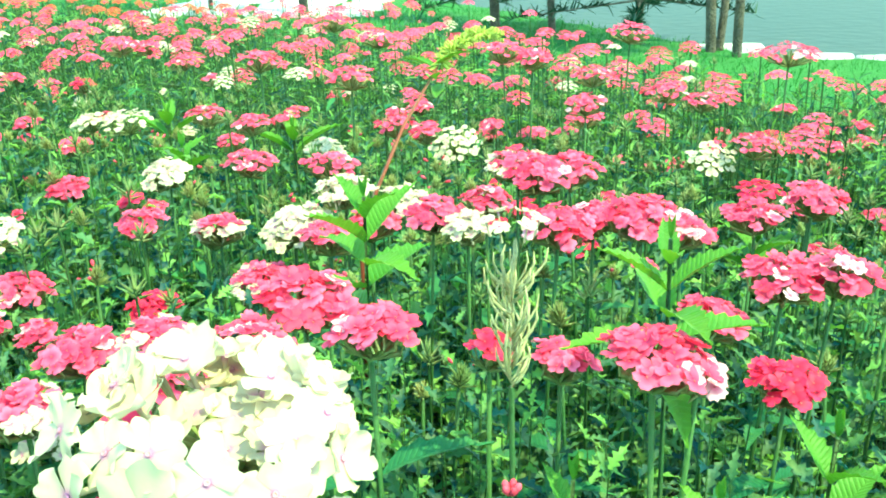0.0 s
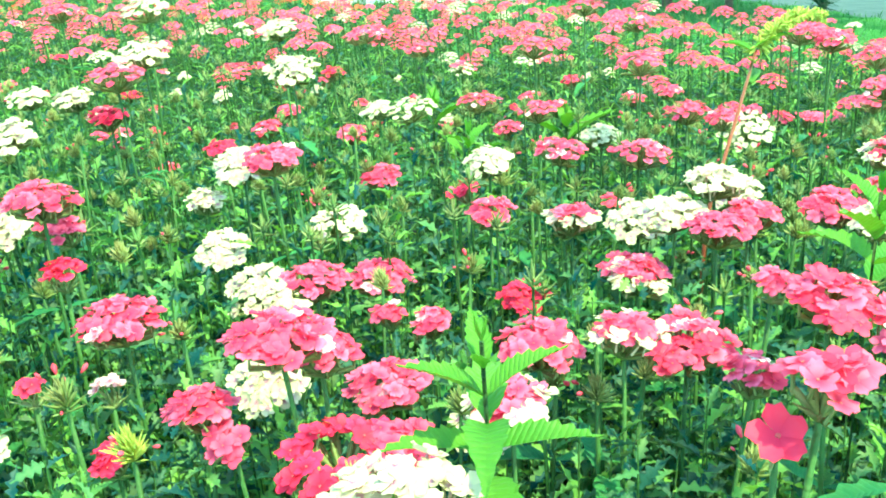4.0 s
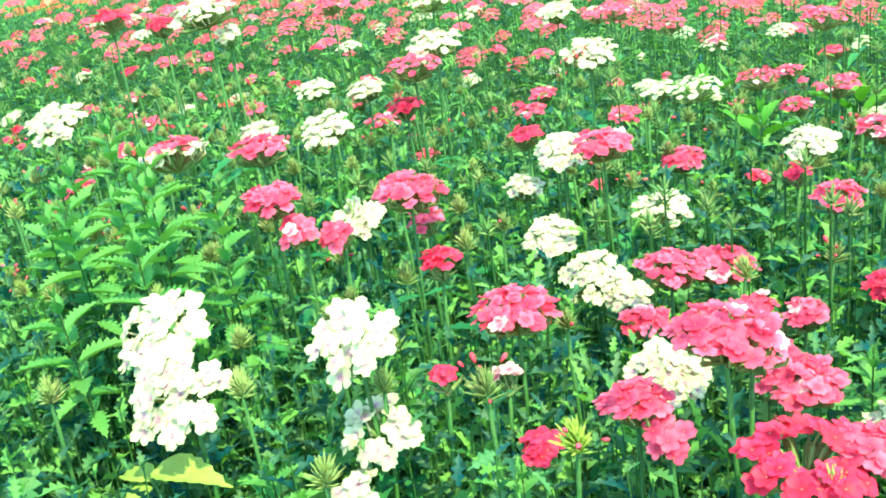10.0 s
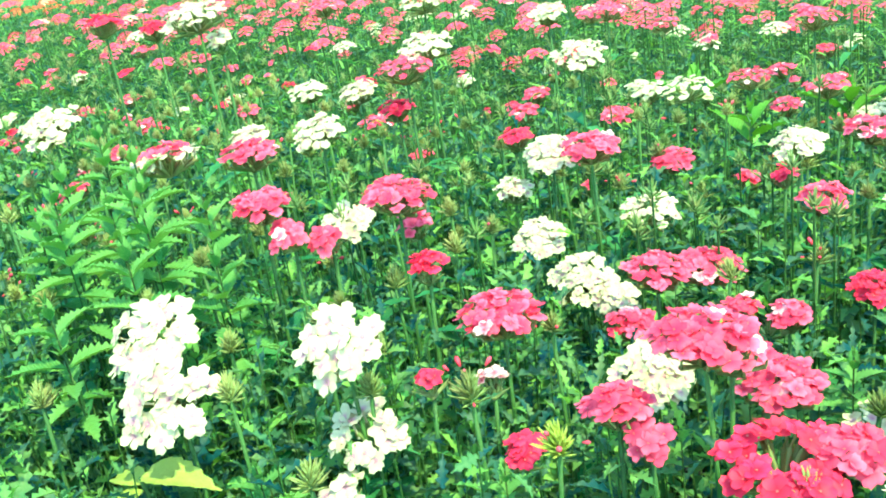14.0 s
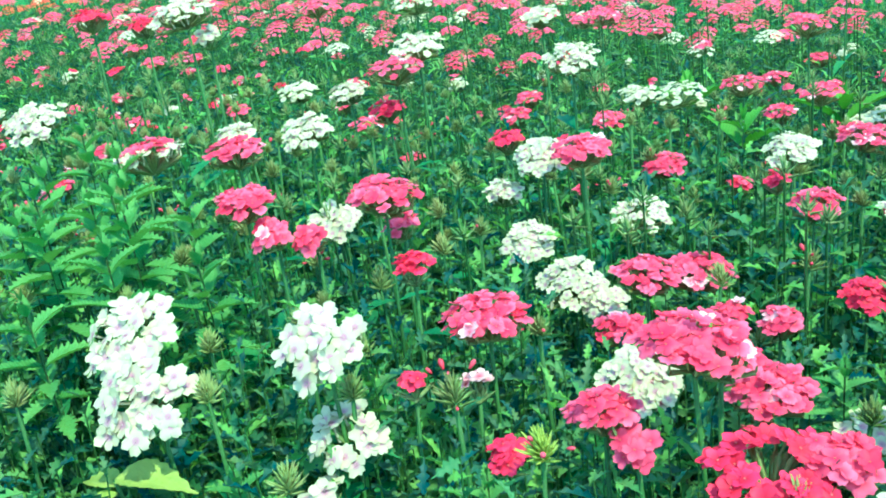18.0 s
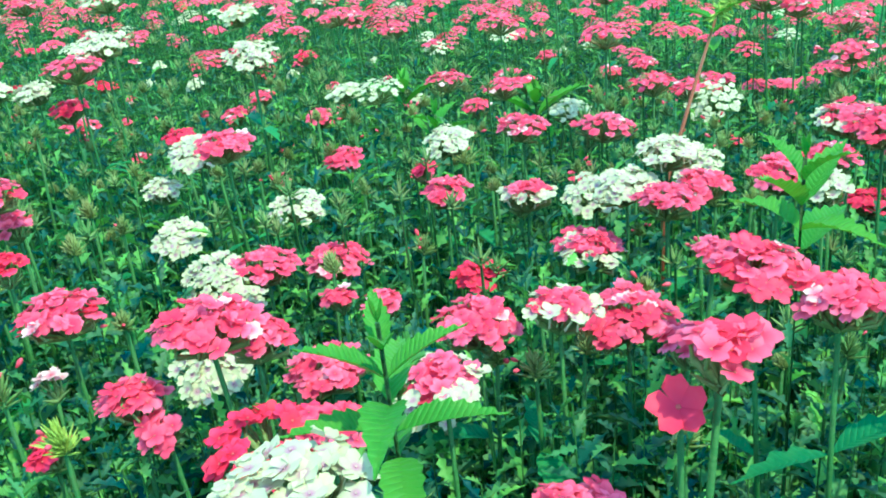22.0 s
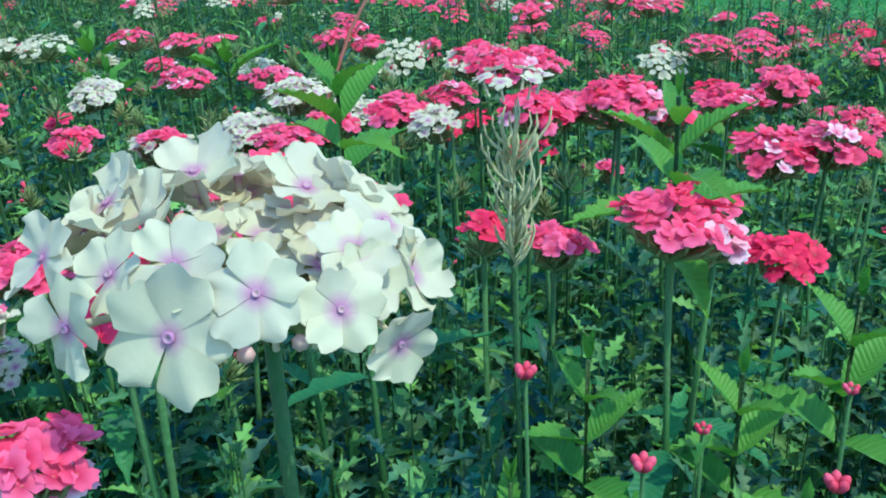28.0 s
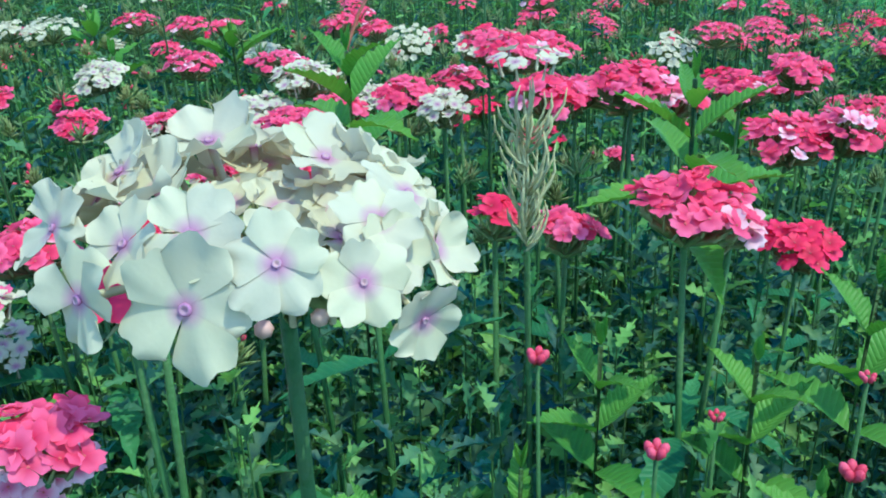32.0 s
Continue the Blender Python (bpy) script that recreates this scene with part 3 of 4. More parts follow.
tree(0.11, 4.65, 2.4, 0.026, (0.02, 0.1), True, 1, 0.16)
tree(0.38, 4.43, 2.2, 0.019, (-0.02, 0.1), True, 2, 0.20)
tree(0.76, 4.36, 2.3, 0.020, (0.16, 0.0), True, 3, 0.15)
tree(0.99, 3.85, 2.4, 0.022, (-0.06, 0.1), False, 4, 1.1)
tree(1.03, 3.90, 2.3, 0.018, (0.06, 0.1), False, 5, 1.1)
tree(1.06, 3.72, 2.3, 0.020, (-0.02, 0.0), False, 6, 1.1)
tree(-0.89, 4.9, 2.3, 0.026, (0.03, 0.0), True, 7, 0.9)
tree(-1.42, 5.0, 2.3, 0.014, (0.0, 0.0), False, 8, 1.1)

# ---- the large white head beside the lens ----
hero = thing("white_verbena_flower", (-0.004, 0.160, bed_z(-0.004, 0.160)), "large white verbena head with mauve-eyed ruffled florets", "flower")
HB = Vector(hero.location)
hcal = []
HUB = Vector((-0.0055, 0.154, 0.512))
hero_n = [0]


def facing(n, spin):
    """Rotation that takes +z to n with the first petal spin from the level."""
    z = Vector(n).normalized()
    x = (Vector((1, 0, 0)) - z * z.x).normalized()
    return Matrix((x, z.cross(x), z)).transposed().to_4x4() @ Matrix.Rotation(spin, 4, "Z")


def hero_floret(x, y, z, n, s, spin):
    hero_n[0] += 1
    rng = random.Random(400 + hero_n[0])
    r = 0.0056 * s
    n = Vector(n)
    z += 0.0014 * max(0.0, min(1.0, (y - 0.138) / 0.012))
    m = Matrix.Translation(Vector((x, y, z)) - HB) @ facing(n, radians(spin))
    v, f, ix = join([(eye_geo(r * 0.095, 12), 0), (tube_geo(r * 0.85, 0.014, 8), 1)])
    fl = part("floret", mesh_from("floret", v, f, [EYE_MAT, WHITE], ix), hero, m)
    cup = rng.uniform(0.22, 0.42) if n.y > -0.36 else rng.choice((0.04, 0.10, -0.08, -0.02, 0.14))
    for k in range(5):
        v, f = petal_geo(r * rng.uniform(0.94, 1.18), 2 * math.pi * k / 5 + rng.uniform(-0.12, 0.12), 9, 10, rng, cup + rng.uniform(-0.15, 0.15), rng.uniform(0.41, 0.50), ruffle=rng.uniform(0.03, 0.07), twist=0.08, bend=0.24)
        part("petal", mesh_from("petal", v, f, [WHITE]), fl)
    foot = Vector((x, y, z)) - n.normalized() * 0.0125 - HB
    hcal.append((cone_geo(foot, HUB - HB, 0.0012, 0.0008, 6), 0))


hero_floret(-0.0113, 0.1265, 0.5223, (-0.18, -0.93, 0.31), 1.39, -10)
hero_floret(-0.0016, 0.1278, 0.5264, (0.09, -0.79, 0.61), 1.04, 23)
hero_floret(-0.0110, 0.1317, 0.5286, (-0.11, -0.70, 0.70), 1.04, 60)
hero_floret(0.0069, 0.1314, 0.5220, (0.23, -0.85, 0.47), 0.96, 20)
hero_floret(-0.0194, 0.1354, 0.5263, (-0.49, -0.48, 0.73), 1.07, 49)
hero_floret(-0.0234, 0.1300, 0.5223, (-0.54, -0.81, 0.22), 1.12, 19)
hero_floret(-0.0298, 0.1429, 0.5250, (-0.70, -0.44, 0.56), 0.98, 27)
hero_floret(-0.0234, 0.1505, 0.5283, (-0.47, -0.26, 0.84), 1.17, 7)
hero_floret(-0.0134, 0.1572, 0.5297, (-0.12, -0.29, 0.95), 1.17, 57)
hero_floret(0.0016, 0.1556, 0.5272, (0.23, -0.27, 0.94), 1.14, 26)
hero_floret(0.0084, 0.1394, 0.5259, (0.36, -0.58, 0.73), 1.07, 28)
hero_floret(0.0121, 0.1489, 0.5243, (0.51, -0.38, 0.78), 1.17, 34)
hero_floret(0.0152, 0.1431, 0.5200, (0.87, -0.30, 0.40), 0.94, 49)
hero_floret(0.0133, 0.1356, 0.5145, (0.50, -0.85, -0.16), 0.91, 52)
hero_floret(-0.0181, 0.1463, 0.5277, (-0.33, -0.26, 0.91), 1.10, 70)
hero_floret(-0.0083, 0.1658, 0.5232, (0.03, -0.23, 0.97), 1.17, 41)
hero_floret(0.0072, 0.1599, 0.5227, (0.43, -0.18, 0.88), 1.10, 28)
hero_floret(-0.0216, 0.1639, 0.5238, (-0.28, -0.15, 0.95), 1.10, 33)
hero_floret(-0.0003, 0.1533, 0.5246, (0.14, -0.15, 0.98), 0.91, 58)
hero_floret(-0.0120, 0.1604, 0.5224, (0.05, 0.09, 1.00), 0.91, 49)
hero_floret(0.0100, 0.1375, 0.5230, (0.50, -0.65, 0.58), 0.91, 7)
hero_floret(-0.0264, 0.1494, 0.5254, (-0.69, 0.00, 0.72), 0.91, 6)
for x, y, z, s, spin in ((-0.004, 0.1490, 0.5232, 0.95, 12), (0.0035, 0.1475, 0.5228, 0.9, 50), (-0.0105, 0.1500, 0.5235, 0.95, 33), (-0.003, 0.1425, 0.5222, 0.85, 70), (-0.0135, 0.1445, 0.5236, 0.9, 5), (0.0040, 0.1420, 0.5225, 0.85, 25)):
    hero_floret(x, y, z, (20 * (x + 0.005), -0.25, 0.95), s, spin)      # the middle of the head
for k in range(10):      # the fringe behind
    a = radians(8 + 18 * k)
    c, sn = math.cos(a), math.sin(a)
    hero_floret(-0.007 + 0.0185 * c, 0.147 + 0.020 * sn, 0.5215 + 0.0022 * (k % 2) + 0.002 * sn, (0.55 * c, 0.45 * sn - 0.15, 0.8), 0.95 + 0.12 * (k % 3), 37 * k)
for i in range(16):
    a, el = i * 2.4, 0.1 + 0.05 * i
    d = Vector((math.cos(a) * math.cos(el), math.sin(a) * math.cos(el), math.sin(el)))
    hcal.append((cone_geo(HUB - HB, HUB - HB + d * 0.012, 0.0016, 0.0003, 6), 0))
v, f, ix = join(hcal)
part("calyx", mesh_from("calyx", v, f, [CALYX], ix), hero)


for bx, by, bz in ((0.0005, 0.141, 0.5125), (-0.0055, 0.137, 0.5135), (0.006, 0.146, 0.511)):
    b = Vector((bx, by, bz))
    part("bud", bud_mesh("bud", 0.0012, 0.004, BUD_PALE), hero, Matrix.Translation(b - HB) @ align((0.1, -0.7, 0.5)), "pale closed bud")
part("stem", tube_mesh("stem", [HUB - HB, HUB - HB + Vector((-0.0005, 0.002, -0.06)), HUB - HB + Vector((0.002, 0.006, -0.2)), Vector((0, 0, -0.03))], [0.0012, 0.0013, 0.0015, 0.002], STEM, 10), hero)
for lx, ly, lz, a, sc in ((0.0, 0.0, -0.042, 0.55, 0.42), (0.0, 0.001, -0.041, 3.6, 0.4), (0.0, 0.001, -0.085, 2.0, 0.7), (0.0, 0.001, -0.085, 5.1, 0.6)):
    part("leaf", FRESH[0] if sc > 0.5 else FRESH[1], hero, Matrix.Translation(HUB - HB + Vector((lx, ly, lz))) @ Matrix.Rotation(a, 4, "Z") @ Matrix.Rotation(-0.15, 4, "Y") @ Matrix.Scale(sc, 4))


# ---- leafy shoots ----
def shoot(x, y, z, pairs=4, size=1.0, length=0.30, gap=0.018, mats=None, turn=0.0, label="bright green serrated leafy shoot standing among the flowers", tilt=(0.0, 0.0)):
    root = thing("leafy_shoot", (x, y, bed_z(x, y)), label, "plant shoot", "leafy shoots in the bed")
    rng = random.Random(int(1000 * (x + 3) + 77 * y))
    top = Vector((0, 0, z - bed_z(x, y)))
    foot = Vector((-tilt[0], -tilt[1], -0.03))
    mid = top.lerp(foot, 0.5) + Vector((rng.uniform(-0.006, 0.006), 0.004, 0))
    part("stem", tube_mesh("stem", [foot, mid, top], [0.0021 * size, 0.0017 * size, 0.0009 * size], STEM, 7), root)
    src = mats or FRESH
    for k in range(pairs):
        t = k * gap * size
        p = top.lerp(mid, min(0.95, t / max((top - mid).length, 0.01)))
        a = turn + k * 1.57 + rng.uniform(-0.2, 0.2)
        up = -1.25 + 0.21 * k + rng.uniform(-0.1, 0.1)
        sc = size * (0.5 + 0.22 * min(k, 3)) * rng.uniform(0.9, 1.1)
        for s in (0, math.pi):
            m = Matrix.Translation(p) @ Matrix.Rotation(a + s, 4, "Z") @ Matrix.Rotation(min(up, 0.25), 4, "Y") @ Matrix.Scale(sc, 4)
            part("leaf", src[2] if k == 0 else src[k % 2], root, m)
    return root


shoot(-0.136, 0.230, 0.498, 6, 0.78, gap=0.011, turn=0.2)
shoot(-0.008, 0.350, 0.502, 6, 0.85, gap=0.011, turn=0.9)
shoot(0.103, 0.322, 0.494, 6, 0.92, gap=0.011, turn=0.1)
shoot(0.116, 0.280, 0.415, 4, 0.9, turn=0.6)
shoot(0.156, 0.290, 0.434, 4, 1.05, turn=0.3)
shoot(0.067, 0.281, 0.423, 4, 0.9, turn=0.5)
shoot(0.125, 0.247, 0.389, 4, 0.9, turn=1.2)
shoot(0.041, 0.269, 0.388, 3, 0.9, turn=0.0)
shoot(0.177, 0.253, 0.403, 4, 0.9, turn=0.2)
shoot(0.003, 0.168, 0.460, 2, 0.42, gap=0.012, turn=0.5, label="small serrated leaf pair under the large white flower")
for sx, sy, sz, tr, sc in ((-0.305, 0.985, 0.410, 0.2, 1.7), (-0.155, 0.920, 0.405, 0.1, 1.6), (-0.24, 0.83, 0.408, 2.6, 1.6), (0.206, 0.552, 0.41, 0.7, 1.2)):
    shoot(sx, sy, sz, 3, sc, gap=0.008, turn=tr, label="broad green leaves of a young plant between the flowers")
for sx, sy, sz, tr in ((-0.172, 0.385, 0.410, 0.2), (-0.301, 0.275, 0.412, 0.6), (-0.380, 0.336, 0.414, 1.0), (-0.485, 0.33, 0.425, 0.3), (-0.415, 0.27, 0.402, 0.8), (-0.33, 0.42, 0.405, 0.4)):
    shoot(sx, sy, sz, 6, 0.5, gap=0.013, mats=FEATHER, turn=tr, label="short green feathery shoot between the verbena stems")
for sx, sy, sz, tr in ((-0.515, 0.36, 0.492, 0.3), (-0.545, 0.375, 0.482, 1.0), (-0.50, 0.33, 0.470, 0.6), (-0.575, 0.35, 0.478, 0.1), (-0.56, 0.42, 0.495, 0.8), (-0.60, 0.40, 0.49, 0.2),
                       (-0.50, 0.40, 0.472, 1.3), (-0.585, 0.375, 0.485, 1.1), (-0.53, 0.385, 0.488, 0.5), (-0.555, 0.345, 0.478, 1.5), (-0.505, 0.355, 0.475, 0.0), (-0.53, 0.30, 0.45, 0.9), (-0.62, 0.46, 0.50, 0.5), (-0.47, 0.36, 0.455, 0.4)):
    shoot(sx - 0.012, sy, sz + 0.012, 8, 0.66, gap=0.014, mats=FEATHER, turn=tr, label="dense green leafy verbena shoot without flowers")
yl = thing("yellowing_leaf", (-0.462, 0.262, bed_z(-0.462, 0.262)), "broad yellowing leaf low on its stalk", "leaf")
part("stem", tube_mesh("stem", [(0, 0, -0.02), (0.004, 0.004, 0.14), (-0.012, 0.0, 0.255)], [0.0016, 0.0013, 0.001], STEM), yl)
YL = mesh_from("blade", *leaf_geo(0.034, 0.021, 7, 0.25, 0.5, 0.05, 0.03), [LEAF_OLD])
for q, a, sc in ((0.255, 0.2, 1.0), (0.251, 2.9, 0.7), (0.248, 4.3, 0.5)):
    part("blade", YL, yl, Matrix.Translation((-0.012, 0, q)) @ Matrix.Rotation(a, 4, "Z") @ Matrix.Rotation(-0.25, 4, "Y") @ Matrix.Scale(sc, 4))

def red_bud(x, y, z, s):
    """A closed flower bud on a thin stalk."""
    root = thing("flower_bud", (x, y, bed_z(x, y)), "closed round scarlet bud on a thin stalk", "bud", "red buds between the leaves")
    top = Vector((0, 0, z - bed_z(x, y)))
    part("stem", tube_mesh("stem", [(0.004, 0.008, -0.02), (0.003, 0.004, 0.12), top], [0.001, 0.0009, 0.0007], STEM), root)
    for k in range(5):
        a = k * 1.26
        d = Vector((0.5 * math.cos(a), 0.5 * math.sin(a), 1)).normalized()
        part("bud", BUD_BIG, root, Matrix.Translation(top + Vector((0.0009 * math.cos(a), 0.0009 * math.sin(a), -0.002))) @ align(d) @ Matrix.Scale(s, 4))


BUD_BIG = bud_mesh("bud", 0.0014, 0.0046, BUD)
for bx, by, bz, bs in ((0.046, 0.27, 0.427, 1.0), (0.077, 0.25, 0.406, 1.1), (0.101, 0.27, 0.403, 0.7), (0.146, 0.27, 0.414, 0.7), (0.135, 0.25, 0.394, 1.2)):
    red_bud(bx, by, bz, bs)

# straw-coloured seed stalk
straw = thing("dry_seed_stalk", (0.047, 0.302, bed_z(0.047, 0.302)), "dry straw-coloured seed head topped by white florets", "seed head")
part("stem", tube_mesh("stem", [(0, 0, -0.02), (0.003, 0, 0.15), (0, 0, 0.335)], [0.0016, 0.0014, 0.0012], STEM), straw)
CURLS = []
for l in (0.7, 0.85, 1.0, 1.15):
    q = [(0, 0, 0), (0.003 * l, 0, 0.004 * l), (0.0052 * l, 0.0005, 0.010 * l), (0.0058 * l, 0.001, 0.015 * l), (0.0042 * l, 0.001, 0.020 * l)]
    CURLS.append(tube_mesh("dry_calyx", q, [0.0004, 0.0006, 0.0007, 0.0006, 0.0002], STRAW, 5))
rng = random.Random(8)
for i in range(64):
    m = Matrix.Translation((0, 0, 0.334 + 0.040 * rng.random())) @ Matrix.Rotation(i * 2.4, 4, "Z") @ Matrix.Rotation(rng.uniform(-0.2, 0.6), 4, "Y") @ Matrix.Scale(rng.uniform(0.6, 1.0), 4)
    part("dry_calyx", CURLS[i % 4], straw, m)
for i in range(6):
    a = i * 1.05
    part("floret", FLORETS["white"][i], straw, Matrix.Translation((0.009 * math.cos(a), 0.009 * math.sin(a), 0.397)) @ align((0.3 * math.cos(a), 0.3 * math.sin(a), 1)) @ Matrix.Scale(0.8, 4))

# red-stemmed weed with a yellow-green flower spike
weed = thing("weed_spike", (-0.05, 0.62, bed_z(-0.05, 0.62)), "red-stemmed weed with a leaning yellow-green flower spike", "plant")
z0 = bed_z(-0.05, 0.62)
part("stem", tube_mesh("stem", [(0.0, -0.02, -0.02), (0.005, -0.02, 0.30), (0.030, 0.05, 0.355), (0.052, 0.14, 0.385)], [0.0017, 0.0015, 0.0013, 0.0010], STEM_RED, 8), weed)
g, rng = [], random.Random(12)
for i in range(240):
    t = i / 240
    c = Vector((0.052, 0.14, 0.385)).lerp(Vector((0.105, 0.16, 0.405)), t) + Vector((0, 0, 0.012 * math.sin(3.1 * t)))
    d = Vector((rng.gauss(0, 1), rng.gauss(0, 1), rng.gauss(0, 1))).normalized() * (0.009 * (1.1 - 0.5 * t))
    g.append((cone_geo(c + d * 0.3, c + d, 0.0016, 0.0006), 0))
v, f, ix = join(g)
part("flower_spike", mesh_from("flower_spike", v, f, [SPIKE], ix), weed)
for a, h, sc in ((0.4, 0.388, 0.9), (2.6, 0.384, 0.8), (4.6, 0.375, 0.9), (1.4, 0.36, 0.8)):
    part("leaf", FRESH[0], weed, Matrix.Translation((0.05, 0.135, h)) @ Matrix.Rotation(a, 4, "Z") @ Matrix.Rotation(-0.5, 4, "Y") @ Matrix.Scale(sc, 4))

heads.append((-0.448, 0.262, 0.385, 0.05))
heads.append((0.047, 0.302, 0.47, 0.03))

# ---- verbena heads ----
verbena("white", -0.484, 0.298, 0.449, 0.054, (0.1, -0.9), 1.32)
verbena("white", -0.457, 0.269, 0.434, 0.052, (0.1, -0.9), 1.32)
verbena("white", -0.378, 0.293, 0.455, 0.044, (0.1, -0.8), 1.32, leaves=2)
verbena("white", -0.375, 0.299, 0.407, 0.040, (0.1, -0.5), 1.32, open_top=0.25)
verbena("white", -0.379, 0.277, 0.390, 0.030, (0.1, -0.5), 1.32)
verbena("pink", -0.326, 0.358, 0.445, 0.046, (0.1, -0.35), leaves=2)
verbena("red", -0.347, 0.315, 0.429, 0.016, (0.0, -0.5), 0.95, leaves=2)
verbena("blush", -0.329, 0.343, 0.415, 0.018, (0.0, -0.1), leaves=2)
verbena("pink", -0.227, 0.309, 0.464, 0.046, (0.05, -0.25))
verbena("pink", -0.218, 0.329, 0.447, 0.034, (0.2, -0.2))
verbena("white", -0.322, 0.501, 0.396, 0.047, (-0.05, -0.45), 0.85)
verbena("white", -0.299, 0.492, 0.386, 0.030, (0.1, -0.6), 0.85)
verbena("pink", -0.268, 0.464, 0.422, 0.042, (0.15, -0.35), 0.9)
verbena("pink", -0.279, 0.430, 0.404, 0.030, (0.1, -0.35), 0.9)
verbena("pink", -0.261, 0.300, 0.436, 0.033, (-0.2, -0.3))
verbena("pink", -0.248, 0.291, 0.423, 0.022, (0.2, -0.7))
verbena("white", -0.256, 0.356, 0.415, 0.040, (0.1, -0.5), 0.9)
verbena("pink", -0.202, 0.359, 0.416, 0.042, (0.15, -0.35))
verbena("red", -0.198, 0.281, 0.430, 0.050, (0.1, -0.35), 1.1, open_top=0.2)
verbena("pink", -0.176, 0.287, 0.431, 0.030, (0.2, -0.1), 1.0)
verbena("white", -0.356, 0.529, 0.411, 0.040, (0.05, -0.5), 0.9)
verbena("sparse", -0.291, 0.581, 0.414, 0.044, (0.1, -0.3), 0.85)
verbena("red", -0.376, 0.393, 0.451, 0.024, (0.1, -0.5))
verbena("pink", -0.470, 0.394, 0.486, 0.036, (0.2, -0.5), 0.95)
verbena("pink", -0.454, 0.387, 0.468, 0.026, (0.2, -0.6), 0.95)
verbena("pink", -0.524, 0.471, 0.495, 0.042, (0.1, -0.35), 0.95)
verbena("mixed", -0.571, 0.446, 0.501, 0.048, (0.0, -0.3), 0.95)
verbena("white", -0.544, 0.501, 0.493, 0.030, (0.0, -0.3), 0.95)
verbena("white", -0.548, 0.597, 0.473, 0.046, (0.0, -0.4), 0.85)
verbena("white", -0.383, 0.573, 0.432, 0.032, (0.0, -0.15), 0.9)
verbena("pink", -0.321, 0.549, 0.470, 0.042, (0.15, -0.3), 0.9)
verbena("white", -0.355, 0.572, 0.456, 0.040, (0.0, -0.55), 0.9)
verbena("red", -0.401, 0.645, 0.450, 0.030, (0.0, -0.2), 0.9)
verbena("white", -0.199, 0.662, 0.433, 0.042, (0.0, -0.5), 0.85)
verbena("red", -0.205, 0.611, 0.427, 0.022, (-0.1, -0.3), 0.9)
verbena("pink", -0.182, 0.565, 0.428, 0.036, (0.1, -0.5), 0.9)
verbena("white", -0.612, 0.561, 0.574, 0.052, (0.0, -0.4), 0.85)
verbena("white", -0.601, 0.573, 0.550, 0.022, (0.2, -0.4), 0.85)
verbena("pink", -0.224, 0.448, 0.407, 0.022, (-0.1, -0.2), 0.95, leaves=2)
verbena("pink", -0.200, 0.449, 0.403, 0.026, (0.15, -0.2), 0.95, leaves=2)
verbena("red", -0.154, 0.500, 0.397, 0.034, (0.0, -0.5), 0.9)
verbena("pink", -0.133, 0.359, 0.438, 0.040, (-0.1, -0.3))
verbena("mixed", -0.096, 0.353, 0.447, 0.034, (0.0, -0.3))
verbena("pink", -0.071, 0.386, 0.428, 0.048, (0.1, -0.3))
verbena("pink", -0.047, 0.353, 0.431, 0.030, (0.25, -0.3))
verbena("pink", -0.092, 0.522, 0.408, 0.046, (0.0, -0.35), 0.9)
verbena("mixed", -0.088, 0.495, 0.415, 0.042, (0.0, -0.35), 0.9)
verbena("mixed", -0.130, 0.560, 0.427, 0.040, (0.1, -0.25), 0.9)
verbena("white", -0.089, 0.581, 0.416, 0.046, (0.0, -0.3), 0.85)
verbena("pink", -0.146, 0.716, 0.430, 0.044, (0.0, -0.35), 0.85)
verbena("pink", -0.085, 0.731, 0.425, 0.052, (0.0, 0.25), 0.85)
verbena("white", -0.119, 0.891, 0.398, 0.044, (0.0, -0.35), 0.85)
verbena("white", -0.299, 0.851, 0.437, 0.054, (0.0, -0.25), 0.85)
verbena("white", -0.331, 0.838, 0.437, 0.034, (-0.1, -0.25), 0.85)
verbena("pink", -0.512, 0.701, 0.502, 0.056, (-0.1, -0.35), 0.85)
verbena("white", -0.504, 0.734, 0.512, 0.052, (0.1, -0.25), 0.85)
verbena("red", -0.524, 0.699, 0.465, 0.036, (0.0, -0.25), 0.85)
verbena("pink", -0.439, 0.399, 0.460, 0.022, (-0.2, -0.6))
verbena("white", -0.452, 0.452, 0.452, 0.036, (0.1, -0.5), 0.95)
verbena("pink", -0.399, 0.422, 0.483, 0.044, (0.1, -0.3), 0.95)
verbena("pink", -0.401, 0.439, 0.457, 0.026, (0.1, -0.3), 0.95)
verbena("white", -0.363, 0.717, 0.498, 0.048, (0.0, -0.45), 0.85)
verbena("white", -0.423, 0.846, 0.515, 0.040, (0.0, -0.3), 0.85)
verbena("pink", -0.445, 1.228, 0.464, 0.056, (0.0, -0.3), 0.9)
verbena("pink", -0.186, 0.937, 0.481, 0.050, (0.0, -0.4), 0.85)
verbena("pink", -0.085, 0.859, 0.475, 0.050, (0.0, -0.4), 0.85)
verbena("white", -0.577, 0.732, 0.475, 0.040, (0.0, -0.2), 0.85)
verbena("pink", -0.048, 0.497, 0.443, 0.040, (0.0, -0.4), 0.9)
verbena("pink", -0.027, 0.524, 0.440, 0.036, (0.1, -0.4), 0.9)
verbena("white", -0.071, 0.524, 0.440, 0.040, (-0.1, -0.2), 0.9)
verbena("white", -0.046, 0.544, 0.455, 0.042, (0.0, -0.1), 0.9)
verbena("pink", -0.044, 0.844, 0.432, 0.046, (0.0, -0.3), 0.85)
verbena("pink", -0.015, 0.827, 0.427, 0.034, (0.0, -0.3), 0.85)
